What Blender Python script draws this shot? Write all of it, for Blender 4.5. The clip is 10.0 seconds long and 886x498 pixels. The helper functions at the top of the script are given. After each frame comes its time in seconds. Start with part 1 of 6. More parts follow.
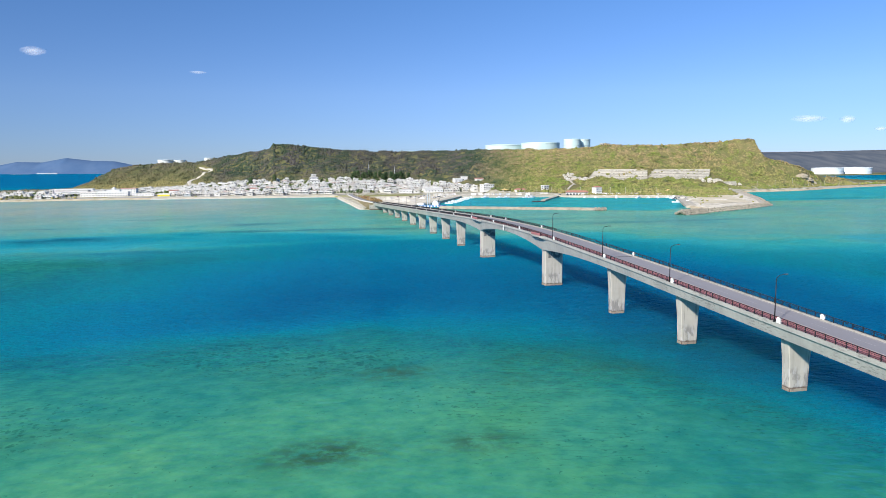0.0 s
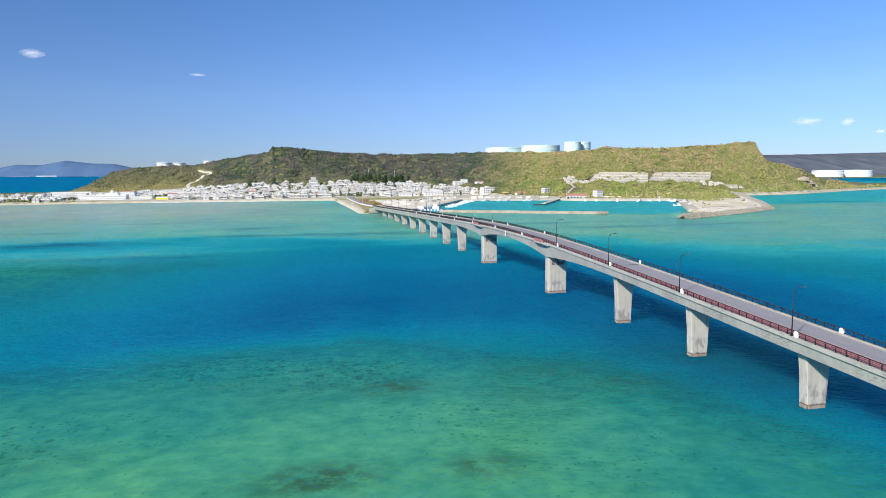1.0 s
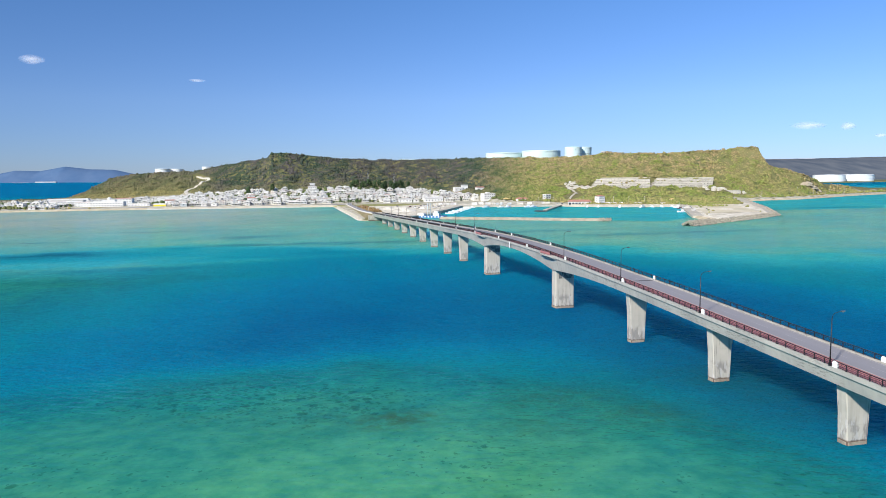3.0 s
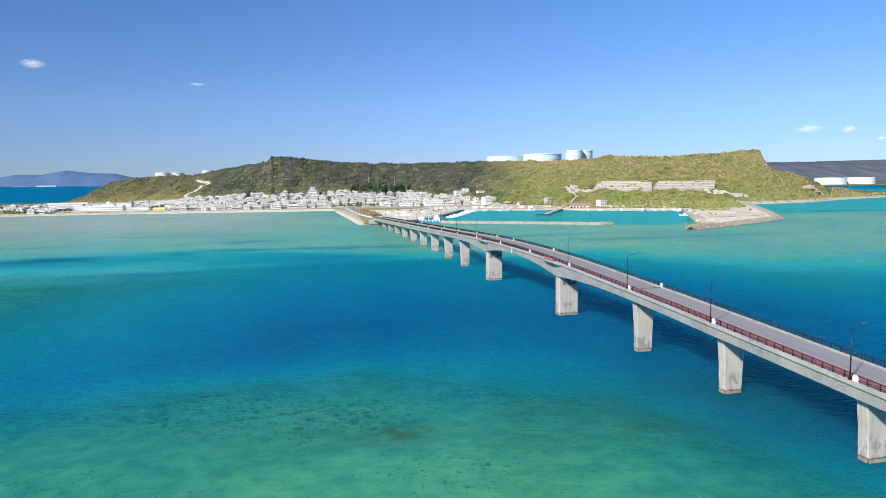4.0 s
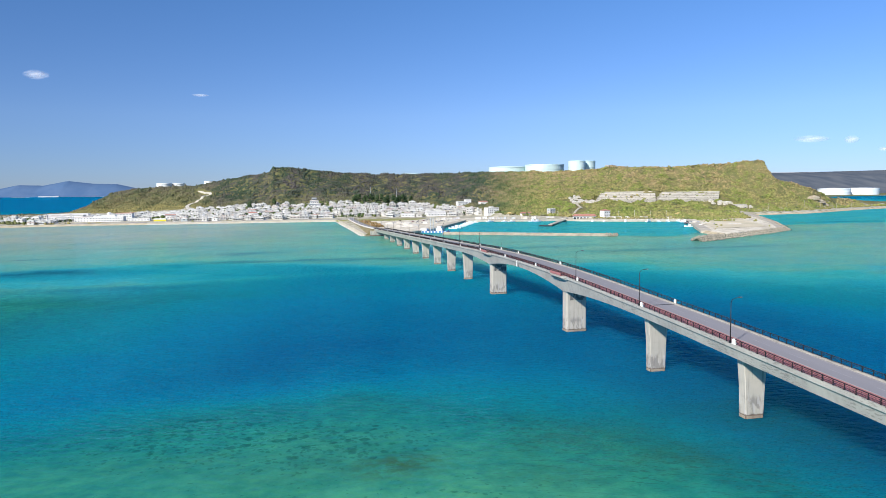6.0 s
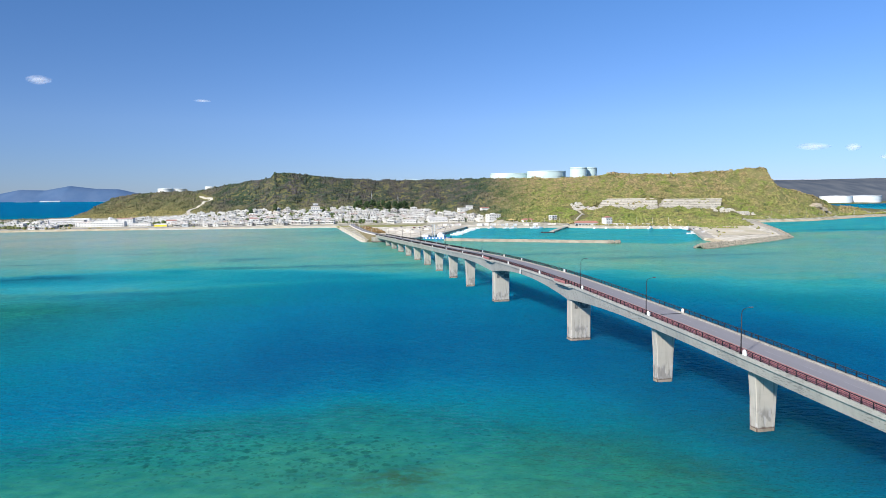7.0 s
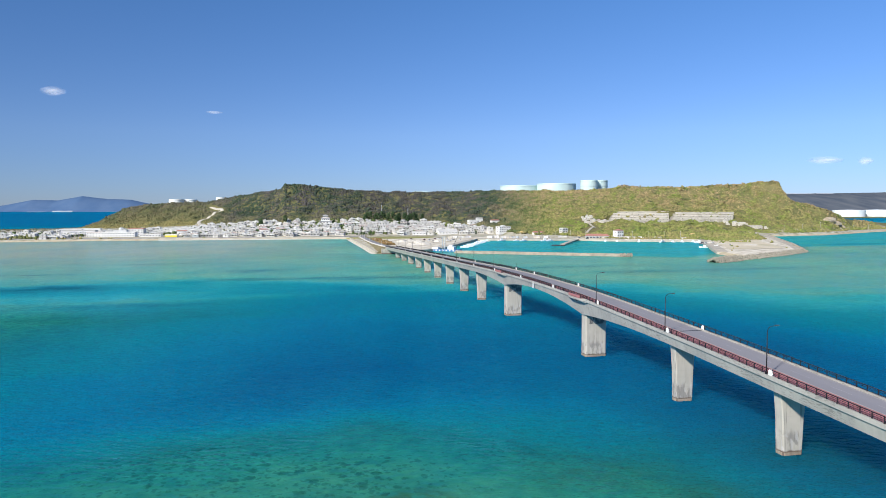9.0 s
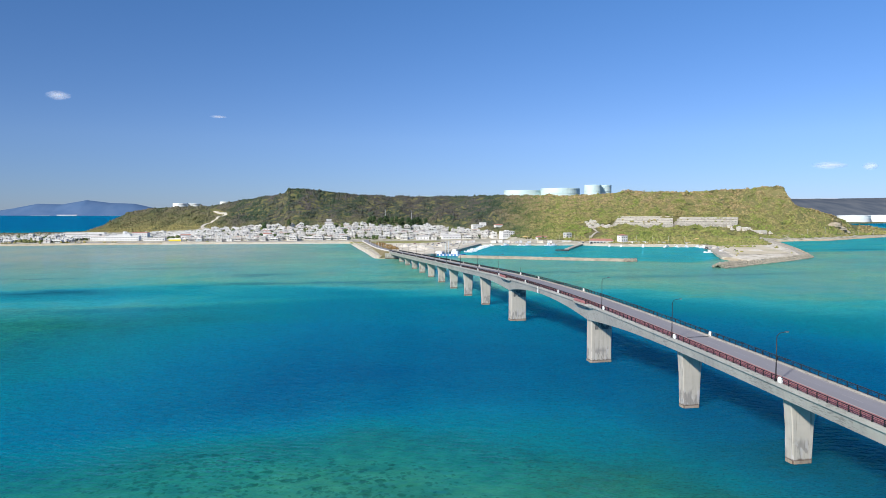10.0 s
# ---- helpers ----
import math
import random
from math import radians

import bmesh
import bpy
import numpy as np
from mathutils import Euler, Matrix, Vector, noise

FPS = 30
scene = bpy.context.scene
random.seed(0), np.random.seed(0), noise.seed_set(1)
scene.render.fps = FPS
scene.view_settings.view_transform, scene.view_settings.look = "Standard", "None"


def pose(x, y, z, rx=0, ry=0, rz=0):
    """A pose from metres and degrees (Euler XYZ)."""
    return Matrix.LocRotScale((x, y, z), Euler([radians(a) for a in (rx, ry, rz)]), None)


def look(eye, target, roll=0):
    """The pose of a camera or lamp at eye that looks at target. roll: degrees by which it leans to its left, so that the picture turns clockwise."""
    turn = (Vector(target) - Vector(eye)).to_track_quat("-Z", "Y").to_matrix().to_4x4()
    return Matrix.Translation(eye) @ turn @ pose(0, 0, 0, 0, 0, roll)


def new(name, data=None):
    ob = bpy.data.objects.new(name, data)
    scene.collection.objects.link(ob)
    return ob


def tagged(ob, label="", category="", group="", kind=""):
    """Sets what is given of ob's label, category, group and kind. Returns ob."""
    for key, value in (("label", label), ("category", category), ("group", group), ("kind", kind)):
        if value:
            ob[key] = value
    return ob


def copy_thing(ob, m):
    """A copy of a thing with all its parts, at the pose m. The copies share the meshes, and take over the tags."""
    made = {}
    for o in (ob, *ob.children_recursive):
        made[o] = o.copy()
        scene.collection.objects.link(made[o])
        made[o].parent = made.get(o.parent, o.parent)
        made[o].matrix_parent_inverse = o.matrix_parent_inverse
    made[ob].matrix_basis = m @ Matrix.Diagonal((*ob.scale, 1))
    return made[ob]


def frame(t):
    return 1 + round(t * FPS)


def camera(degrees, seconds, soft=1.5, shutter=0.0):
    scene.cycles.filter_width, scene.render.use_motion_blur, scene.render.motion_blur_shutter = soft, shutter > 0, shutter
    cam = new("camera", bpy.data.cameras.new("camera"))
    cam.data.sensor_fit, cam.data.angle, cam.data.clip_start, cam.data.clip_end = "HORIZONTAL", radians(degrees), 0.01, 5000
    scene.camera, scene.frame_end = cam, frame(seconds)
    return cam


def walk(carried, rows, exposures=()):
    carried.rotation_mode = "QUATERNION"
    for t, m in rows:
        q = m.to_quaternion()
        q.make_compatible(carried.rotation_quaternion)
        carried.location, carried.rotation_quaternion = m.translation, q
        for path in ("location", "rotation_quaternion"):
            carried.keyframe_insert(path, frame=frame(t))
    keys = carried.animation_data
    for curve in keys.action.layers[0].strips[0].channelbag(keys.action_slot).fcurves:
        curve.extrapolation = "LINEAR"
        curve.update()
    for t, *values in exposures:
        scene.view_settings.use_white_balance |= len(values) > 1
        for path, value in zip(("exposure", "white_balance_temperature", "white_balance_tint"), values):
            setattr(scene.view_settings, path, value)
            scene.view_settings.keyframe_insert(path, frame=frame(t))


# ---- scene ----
cam = camera(64.4, 10.0, soft=0.7)

PATH = [
    (0, (-90.098, -184.813, 42.228), (-89.663, -182.874, 41.997), -0.5),
    (0.5, (-89.712, -182.133, 42.677), (-89.277, -180.194, 42.45), -0.5),
    (1, (-89.36, -179.231, 43.118), (-88.924, -177.292, 42.894), -0.5),
    (1.5, (-88.888, -176.283, 43.536), (-88.452, -174.343, 43.316), -0.5),
    (2, (-88.435, -173.502, 43.952), (-87.999, -171.562, 43.735), -0.6),
    (2.5, (-87.953, -170.782, 44.341), (-87.516, -168.842, 44.127), -0.6),
    (4, (-86.515, -163.217, 44.995), (-86.08, -161.275, 44.794), -0.7),
    (4.5, (-86.135, -161.127, 45.058), (-85.701, -159.184, 44.863), -0.7),
    (5, (-85.729, -159.174, 45.141), (-85.298, -157.23, 44.953), -0.7),
    (5.5, (-85.331, -157.288, 45.245), (-84.901, -155.343, 45.065), -0.7),
    (7, (-84.956, -152.396, 45.324), (-84.528, -150.448, 45.17), -0.5),
    (7.5, (-84.93, -151.132, 45.325), (-84.507, -149.183, 45.18), -0.3),
    (8, (-84.83, -149.972, 45.302), (-84.414, -148.021, 45.166), -0.3),
    (8.5, (-84.883, -149.033, 45.3), (-84.475, -147.079, 45.172), -0.1),
    (9, (-84.997, -148.294, 45.367), (-84.594, -146.339, 45.247), -0.2),
    (9.5, (-85.034, -147.555, 45.355), (-84.637, -145.598, 45.242), -0.1),
    (10, (-85.047, -146.944, 45.331), (-84.653, -144.986, 45.224), -0.1),
]
walk(cam, [(t, look(eye, target, roll)) for t, eye, target, roll in PATH], exposures=[(0, 0.15), (7.5, 0.13), (9, 0.04), (10, 0.0)])

# ---- light ----
world = bpy.data.worlds.new("sky")
scene.world = world
world.use_nodes = True
wn = world.node_tree
SUN_ELEV, SUN_AZ = 33.0, 231.0      # azimuth of the sun, clockwise from +y
sky = wn.nodes.new("ShaderNodeTexSky")
sky.sky_type = "NISHITA"
sky.sun_disc = False
sky.sun_elevation = radians(SUN_ELEV)
sky.sun_rotation = radians(SUN_AZ)
sky.altitude = 1500.0
sky.air_density, sky.dust_density, sky.ozone_density = 0.9, 0.25, 6.0
wn.nodes["Background"].inputs["Strength"].default_value = 0.096
clear = wn.nodes.new("ShaderNodeMix")      # the clear blue of subtropical winter air
clear.data_type, clear.blend_type = "RGBA", "MULTIPLY"
clear.inputs[0].default_value = 1.0
view = wn.nodes.new("ShaderNodeTexCoord")
height = wn.nodes.new("ShaderNodeSeparateXYZ")
wn.links.new(view.outputs["Generated"], height.inputs[0])
tint = wn.nodes.new("ShaderNodeValToRGB")    # hazier and slightly lavender towards the horizon
tint.color_ramp.elements[0].color = (0.63, 0.69, 0.93, 1)
tint.color_ramp.elements[1].color, tint.color_ramp.elements[1].position = (0.84, 1.13, 1.34, 1), 0.30
middle = tint.color_ramp.elements.new(0.10)
middle.color = (0.92, 0.95, 1.12, 1)
wn.links.new(height.outputs["Z"], tint.inputs["Fac"])
wn.links.new(tint.outputs["Color"], clear.inputs[7])
wn.links.new(sky.outputs["Color"], clear.inputs[6])
side = wn.nodes.new("ShaderNodeMath")        # milkier air towards the east
side.operation = "MULTIPLY_ADD"
side.inputs[1].default_value, side.inputs[2].default_value = 0.20, 1.0
wn.links.new(height.outputs["X"], side.inputs[0])
milky = wn.nodes.new("ShaderNodeMix")
milky.data_type, milky.blend_type = "RGBA", "MULTIPLY"
milky.inputs[0].default_value = 1.0
wn.links.new(clear.outputs[2], milky.inputs[6])
wn.links.new(side.outputs[0], milky.inputs[7])
wn.links.new(milky.outputs[2], wn.nodes["Background"].inputs["Color"])

sun = new("sun", bpy.data.lights.new("sun", "SUN"))
sun.data.energy, sun.data.angle, sun.data.color = 5.9, radians(3.0), (1.0, 0.95, 0.87)
to_sun = Vector((math.sin(radians(SUN_AZ)) * math.cos(radians(SUN_ELEV)),
                 math.cos(radians(SUN_AZ)) * math.cos(radians(SUN_ELEV)), math.sin(radians(SUN_ELEV))))
sun.matrix_world = look(to_sun * 300, (0, 0, 0))

# ---- mesh helpers ----


class Build:
    """Collects vertices and faces of one mesh."""

    def __init__(self):
        self.v, self.f = [], []

    def add(self, verts, faces):
        n = len(self.v)
        self.v += [tuple(p) for p in verts]
        self.f += [tuple(n + i for i in q) for q in faces]
        return self

    def box(self, x0, x1, y0, y1, z0, z1, m=None):
        p = [(x0, y0, z0), (x1, y0, z0), (x1, y1, z0), (x0, y1, z0), (x0, y0, z1), (x1, y0, z1), (x1, y1, z1), (x0, y1, z1)]
        if m is not None:
            p = [m @ Vector(q) for q in p]
        return self.add(p, [(3, 2, 1, 0), (4, 5, 6, 7), (0, 1, 5, 4), (1, 2, 6, 5), (2, 3, 7, 6), (3, 0, 4, 7)])

    def rings(self, rings, closed=False):
        """Skins equal-sized rings; caps the ends unless closed."""
        n, k = len(rings[0]), len(rings)
        base = len(self.v)
        for r in rings:
            self.v += [tuple(p) for p in r]
        for i in range(k if closed else k - 1):
            for j in range(n):
                a, b = base + i * n, base + ((i + 1) % k) * n
                self.f.append((a + j, a + (j + 1) % n, b + (j + 1) % n, b + j))
        if not closed:
            self.f.append(tuple(base + j for j in reversed(range(n))))
            self.f.append(tuple(base + (k - 1) * n + j for j in range(n)))
        return self

    def lathe(self, prof, n=16, cx=0, cy=0):
        return self.rings([[(cx + r * math.cos(2 * math.pi * j / n), cy + r * math.sin(2 * math.pi * j / n), z) for j in range(n)] for r, z in prof])

    def tube(self, pts, r, n=8):
        rr = r if isinstance(r, (list, tuple)) else [r] * len(pts)
        out = []
        for i, p in enumerate(pts):
            p = Vector(p)
            d = Vector(pts[min(i + 1, len(pts) - 1)]) - Vector(pts[max(i - 1, 0)])
            q = d.to_track_quat("Z", "Y")
            out.append([p + q @ Vector((rr[i] * math.cos(2 * math.pi * j / n), rr[i] * math.sin(2 * math.pi * j / n), 0)) for j in range(n)])
        return self.rings(out)

    def mesh(self, name, mat, smooth=False):
        me = bpy.data.meshes.new(name)
        me.from_pydata(self.v, [], self.f)
        me.materials.append(mat)
        me.update()
        if smooth:
            me.shade_smooth()
        return me


def part(name, build, mat, parent, label="", smooth=False):
    me = build.mesh(name, mat, smooth) if isinstance(build, Build) else build
    ob = new(name, me)
    ob.parent = parent
    if label:
        tagged(ob, label)
    return ob


def thing(name, label, category, group="", kind="", m=None):
    ob = tagged(new(name), label, category, group, kind)
    ob.empty_display_size = 0.5
    if m is not None:
        ob.matrix_basis = m
    return ob


def solid(name, build, mat, label, category, group="", kind="", smooth=False, m=None):
    ob = tagged(new(name, build.mesh(name, mat, smooth)), label, category, group, kind)
    if m is not None:
        ob.matrix_basis = m
    return ob


def np_mesh(name, v, quads, mat, smooth=True):
    """A mesh from numpy arrays: vertices (n, 3) and faces (m, k)."""
    me = bpy.data.meshes.new(name)
    k = quads.shape[1]
    me.vertices.add(len(v))
    me.vertices.foreach_set("co", np.asarray(v, np.float32).ravel())
    me.loops.add(quads.size)
    me.loops.foreach_set("vertex_index", quads.astype(np.int32).ravel())
    me.polygons.add(len(quads))
    me.polygons.foreach_set("loop_start", np.arange(0, quads.size, k, dtype=np.int32))
    me.update(calc_edges=True)
    me.materials.append(mat)
    if smooth:
        me.shade_smooth()
    return me


# ---- materials ----


def material(name, rough=0.7, metal=0.0, spec=0.5):
    m = bpy.data.materials.new(name)
    m.use_nodes = True
    b = m.node_tree.nodes["Principled BSDF"]
    b.inputs["Roughness"].default_value, b.inputs["Metallic"].default_value = rough, metal
    b.inputs["Specular IOR Level"].default_value = spec
    return m, m.node_tree, b


def node(nt, kind, **inputs):
    n = nt.nodes.new(kind)
    for k, v in inputs.items():
        n.inputs[k.replace("_", " ")].default_value = v
    return n


def noise_fac(nt, scale, detail=4, coord="Object", stretch=None):
    tc = nt.nodes.new("ShaderNodeTexCoord")
    n = node(nt, "ShaderNodeTexNoise", Scale=scale, Detail=detail)
    src = tc.outputs[coord]
    if stretch:
        mp = node(nt, "ShaderNodeMapping", Scale=stretch)
        nt.links.new(src, mp.inputs["Vector"])
        src = mp.outputs[0]
    nt.links.new(src, n.inputs["Vector"])
    return n.outputs["Fac"]


def ramp(nt, fac, stops):
    r = nt.nodes.new("ShaderNodeValToRGB")
    el = r.color_ramp.elements
    while len(el) < len(stops):
        el.new(0.5)
    for e, (p, c) in zip(el, stops):
        e.position, e.color = p, (*c, 1)
    nt.links.new(fac, r.inputs["Fac"])
    return r.outputs["Color"]


def mix(nt, fac, a, b, mode="MIX"):
    n = nt.nodes.new("ShaderNodeMix")
    n.data_type, n.blend_type = "RGBA", mode
    for sock, val in ((n.inputs[0], fac), (n.inputs[6], a), (n.inputs[7], b)):
        if isinstance(val, (int, float)):
            sock.default_value = val
        elif isinstance(val, tuple):
            sock.default_value = (*val, 1)
        else:
            nt.links.new(val, sock)
    return n.outputs[2]


def bump(nt, b, fac, strength, distance):
    n = node(nt, "ShaderNodeBump", Strength=strength, Distance=distance)
    nt.links.new(fac, n.inputs["Height"])
    nt.links.new(n.outputs[0], b.inputs["Normal"])


def worn(name, light, dark, big=0.3, fine=6.0, rough=0.8, relief=0.02, metal=0.0, stretch=None, vary=0.0, spec=0.4):
    """A surface with blotches at two scales, fine relief and, if vary, a tint per object."""
    m, nt, b = material(name, rough, metal, spec)
    f1 = noise_fac(nt, big, 5, stretch=stretch)
    f2 = noise_fac(nt, fine, 6)
    c1 = ramp(nt, f1, [(0.32, dark), (0.62, light)])
    c2 = mix(nt, 0.35, c1, ramp(nt, f2, [(0.3, dark), (0.65, light)]))
    if vary:
        oi = nt.nodes.new("ShaderNodeObjectInfo")
        g = ramp(nt, oi.outputs["Random"], [(0.0, (1 - vary,) * 3), (1.0, (1.0, 1.0, 1.0))])
        c2 = mix(nt, 1.0, c2, g, "MULTIPLY")
    nt.links.new(c2, b.inputs["Base Color"])
    if relief:
        bump(nt, b, f2, 0.4, relief)
    return m


def math_node(nt, op, a, b=0.0, c=0.0):
    n = nt.nodes.new("ShaderNodeMath")
    n.operation = op
    for sock, val in zip(n.inputs, (a, b, c)):
        if isinstance(val, (int, float)):
            sock.default_value = val
        else:
            nt.links.new(val, sock)
    return n.outputs[0]


def step_range(nt, val, lo, hi):
    n = node(nt, "ShaderNodeMapRange")
    n.interpolation_type = "SMOOTHSTEP"
    n.inputs[1].default_value, n.inputs[2].default_value = lo, hi
    nt.links.new(val, n.inputs[0])
    return n.outputs[0]


def world_z(nt):
    geo = nt.nodes.new("ShaderNodeNewGeometry")
    sep = nt.nodes.new("ShaderNodeSeparateXYZ")
    nt.links.new(geo.outputs["Position"], sep.inputs[0])
    return sep.outputs["Z"]


def streaked(name, light, dark, foot):
    """Concrete of piers: runs of dirt, casting joints, a blotched splash zone and weed at the waterline."""
    m, nt, b = material(name, 0.85)
    run = noise_fac(nt, 1.0, 6, stretch=(1.3, 1.3, 0.12))
    big = noise_fac(nt, 0.25, 4)
    c = mix(nt, 0.5, ramp(nt, run, [(0.30, dark), (0.52, light)]), ramp(nt, big, [(0.3, dark), (0.7, light)]))
    z = world_z(nt)
    wavy = math_node(nt, "MULTIPLY_ADD", run, 2.4, z)
    splash = math_node(nt, "MULTIPLY", step_range(nt, wavy, 6.2, 4.6), step_range(nt, noise_fac(nt, 0.75, 9, stretch=(1, 1, 0.45)), 0.44, 0.56))
    c = mix(nt, math_node(nt, "MULTIPLY", splash, 0.62), c, (0.165, 0.155, 0.15))
    salt = math_node(nt, "MULTIPLY", step_range(nt, wavy, 7.0, 4.8), step_range(nt, noise_fac(nt, 1.5, 8, stretch=(1, 1, 0.3)), 0.53, 0.62))
    c = mix(nt, math_node(nt, "MULTIPLY", salt, 0.55), c, (0.50, 0.48, 0.46))
    drip = step_range(nt, noise_fac(nt, 1.0, 7, stretch=(2.4, 2.4, 0.10)), 0.60, 0.68)
    c = mix(nt, math_node(nt, "MULTIPLY", drip, 0.55), c, (0.15, 0.145, 0.135))
    joint = math_node(nt, "PINGPONG", math_node(nt, "ADD", z, 0.4), 1.9)
    c = mix(nt, math_node(nt, "MULTIPLY", step_range(nt, joint, 0.05, 0.0), 0.35), c, dark)
    edge = math_node(nt, "MULTIPLY_ADD", run, 0.7, z)
    c = mix(nt, step_range(nt, edge, 0.95, 1.35), foot, c)
    nt.links.new(c, b.inputs["Base Color"])
    bump(nt, b, run, 0.3, 0.05)
    return m


def weathered(name, light, dark, stain):
    """Concrete of the beam: broad tone, faint runs, and black mould in broken lines along the edge."""
    m, nt, b = material(name, 0.85)
    big = noise_fac(nt, 0.16, 5)
    run = noise_fac(nt, 1.0, 5, stretch=(1, 1.1, 0.12))
    c = mix(nt, 0.35, ramp(nt, big, [(0.32, dark), (0.62, light)]), ramp(nt, run, [(0.32, dark), (0.6, light)]))
    mould = math_node(nt, "MULTIPLY", step_range(nt, noise_fac(nt, 2.2, 9, stretch=(0.6, 0.42, 2.2)), 0.52, 0.62), step_range(nt, noise_fac(nt, 0.07, 3), 0.36, 0.58))
    c = mix(nt, math_node(nt, "MULTIPLY", mould, 0.42), c, stain)
    nt.links.new(c, b.inputs["Base Color"])
    bump(nt, b, run, 0.3, 0.03)
    return m


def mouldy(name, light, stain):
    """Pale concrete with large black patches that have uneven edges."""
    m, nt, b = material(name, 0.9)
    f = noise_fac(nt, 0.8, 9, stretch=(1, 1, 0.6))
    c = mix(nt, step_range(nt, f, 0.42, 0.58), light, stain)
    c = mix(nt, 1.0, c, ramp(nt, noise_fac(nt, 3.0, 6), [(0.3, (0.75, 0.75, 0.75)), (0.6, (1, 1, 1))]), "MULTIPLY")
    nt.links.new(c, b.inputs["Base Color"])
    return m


CONCRETE = worn("concrete", (0.40, 0.39, 0.36), (0.22, 0.22, 0.21), 0.12, 3.0)
PIER = streaked("pier_concrete", (0.48, 0.44, 0.375), (0.33, 0.305, 0.26), (0.12, 0.085, 0.065))
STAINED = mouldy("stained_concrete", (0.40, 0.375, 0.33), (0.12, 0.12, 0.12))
GIRDER = weathered("girder_concrete", (0.41, 0.39, 0.345), (0.29, 0.28, 0.255), (0.085, 0.085, 0.08))
FOOTING = worn("footing_concrete", (0.34, 0.29, 0.22), (0.20, 0.165, 0.125), 0.5, 2.0, 0.8)
ASPHALT = worn("asphalt", (0.27, 0.265, 0.29), (0.215, 0.21, 0.23), 0.08, 8.0, 0.9, 0.01, stretch=(1.2, 0.06, 1))
RED_PAVING = worn("red_paving", (0.42, 0.17, 0.165), (0.30, 0.115, 0.115), 0.4, 10.0, 0.85)
BLACK_METAL = worn("dark_metal", (0.022, 0.02, 0.022), (0.012, 0.011, 0.013), 1.0, 12.0, 0.45, 0.0)
WHITE_PAINT = worn("white_paint", (0.80, 0.79, 0.76), (0.66, 0.65, 0.62), 0.5, 5.0, 0.6)

# ---- land plan ----
# coast of the island, anticlockwise from the far west: shore, causeway, harbour, reclaimed point, beach
COAST = [(-1500, 905), (-473, 888), (-340, 894), (-190, 876), (-33, 858), (-12, 848), (-15, 740), (-13, 625), (-13, 527), (13, 524), (40, 545),
         (66, 580), (150, 764), (163, 759), (226, 737), (278, 729), (292, 706), (345, 671), (405, 648), (388, 610), (300, 445), (292, 392), (399, 449), (584, 764), (640, 774), (701, 783), (890, 880),
         (1100, 960), (1500, 1000), (1500, 1150), (1150, 1180), (980, 1300), (900, 1500), (700, 2100), (-300, 2100), (-500, 1700), (-520, 1500), (-640, 1440), (-1500, 1500)]
RIDGE_X = (-640, -515, -482, -440, -400, -362, -263, -191, -116, -107, -70, -12, 100, 215, 307, 418, 489, 505, 584, 671, 732, 740, 790, 864, 950, 1100)
RIDGE_Y = (1430, 1430, 1430, 1430, 1430, 1430, 1400, 1350, 1270, 1235, 1240, 1250, 1250, 1250, 1200, 1150, 1100, 1060, 1020, 980, 935, 930, 880, 890, 960, 1060)
RIDGE_Z = (3, 4, 20, 43, 51, 53.5, 57, 70, 80, 89, 87, 80.5, 74, 74, 76, 75, 76, 81, 78, 82, 88, 60, 37, 24, 15, 8)
FOOT_X = (-640, -368, -290, -213, -117, -60, 26, 75, 142, 204, 240, 308, 390, 474, 559, 617, 744, 870, 1100)
FOOT_Y = (1350, 1250, 1200, 1120, 1080, 1070, 1070, 1070, 1050, 960, 850, 770, 740, 735, 760, 785, 825, 900, 1000)
FOOT_Z = (3, 7.5, 12, 17, 18, 22, 25, 23, 18, 13, 7, 5, 5, 5, 4, 3.5, 3.5, 3, 3)


def coast_distance(x, y):
    """Distance to the coast, positive on land (numpy arrays)."""
    p = np.array(COAST, float)
    inside = np.zeros(x.shape, bool)
    dist = np.full(x.shape, 1e9)
    for (x0, y0), (x1, y1) in zip(p, np.roll(p, -1, 0)):
        dx, dy = x1 - x0, y1 - y0
        t = np.clip(((x - x0) * dx + (y - y0) * dy) / (dx * dx + dy * dy), 0, 1)
        dist = np.minimum(dist, np.hypot(x - x0 - t * dx, y - y0 - t * dy))
        cross = ((y0 > y) != (y1 > y)) & (x < dx * (y - y0) / (dy if dy else 1e-9) + x0)
        inside ^= cross
    return np.where(inside, dist, -dist)


def wave_noise(x, y, size, seed=0.0):
    """Smooth noise in numpy: a sum of turned sines, about -1 to 1."""
    out, amp, k = 0.0, 1.0, 2 * math.pi / size
    for i in range(5):
        a = seed * 1.7 + i * 2.4
        u, w = x * math.cos(a) + y * math.sin(a), -x * math.sin(a) + y * math.cos(a)
        out = out + amp * np.sin(k * u + 1.9 * np.sin(k * 0.61 * w + i + seed)) * np.cos(k * 0.83 * w + seed * 3 + i)
        k, amp = k * 1.83, amp * 0.62
    return out / 1.9


def terrace_zone(x, y):
    """1 where the terraced walls are cut into the slope."""
    lo, hi = np.interp(x, (396, 486, 500, 590), (878, 856, 860, 840)), np.interp(x, (396, 450, 520, 625), (925, 962, 926, 892))
    return ((x > 394) & (x < 622) & (y > lo) & (y < hi)) * 1.0


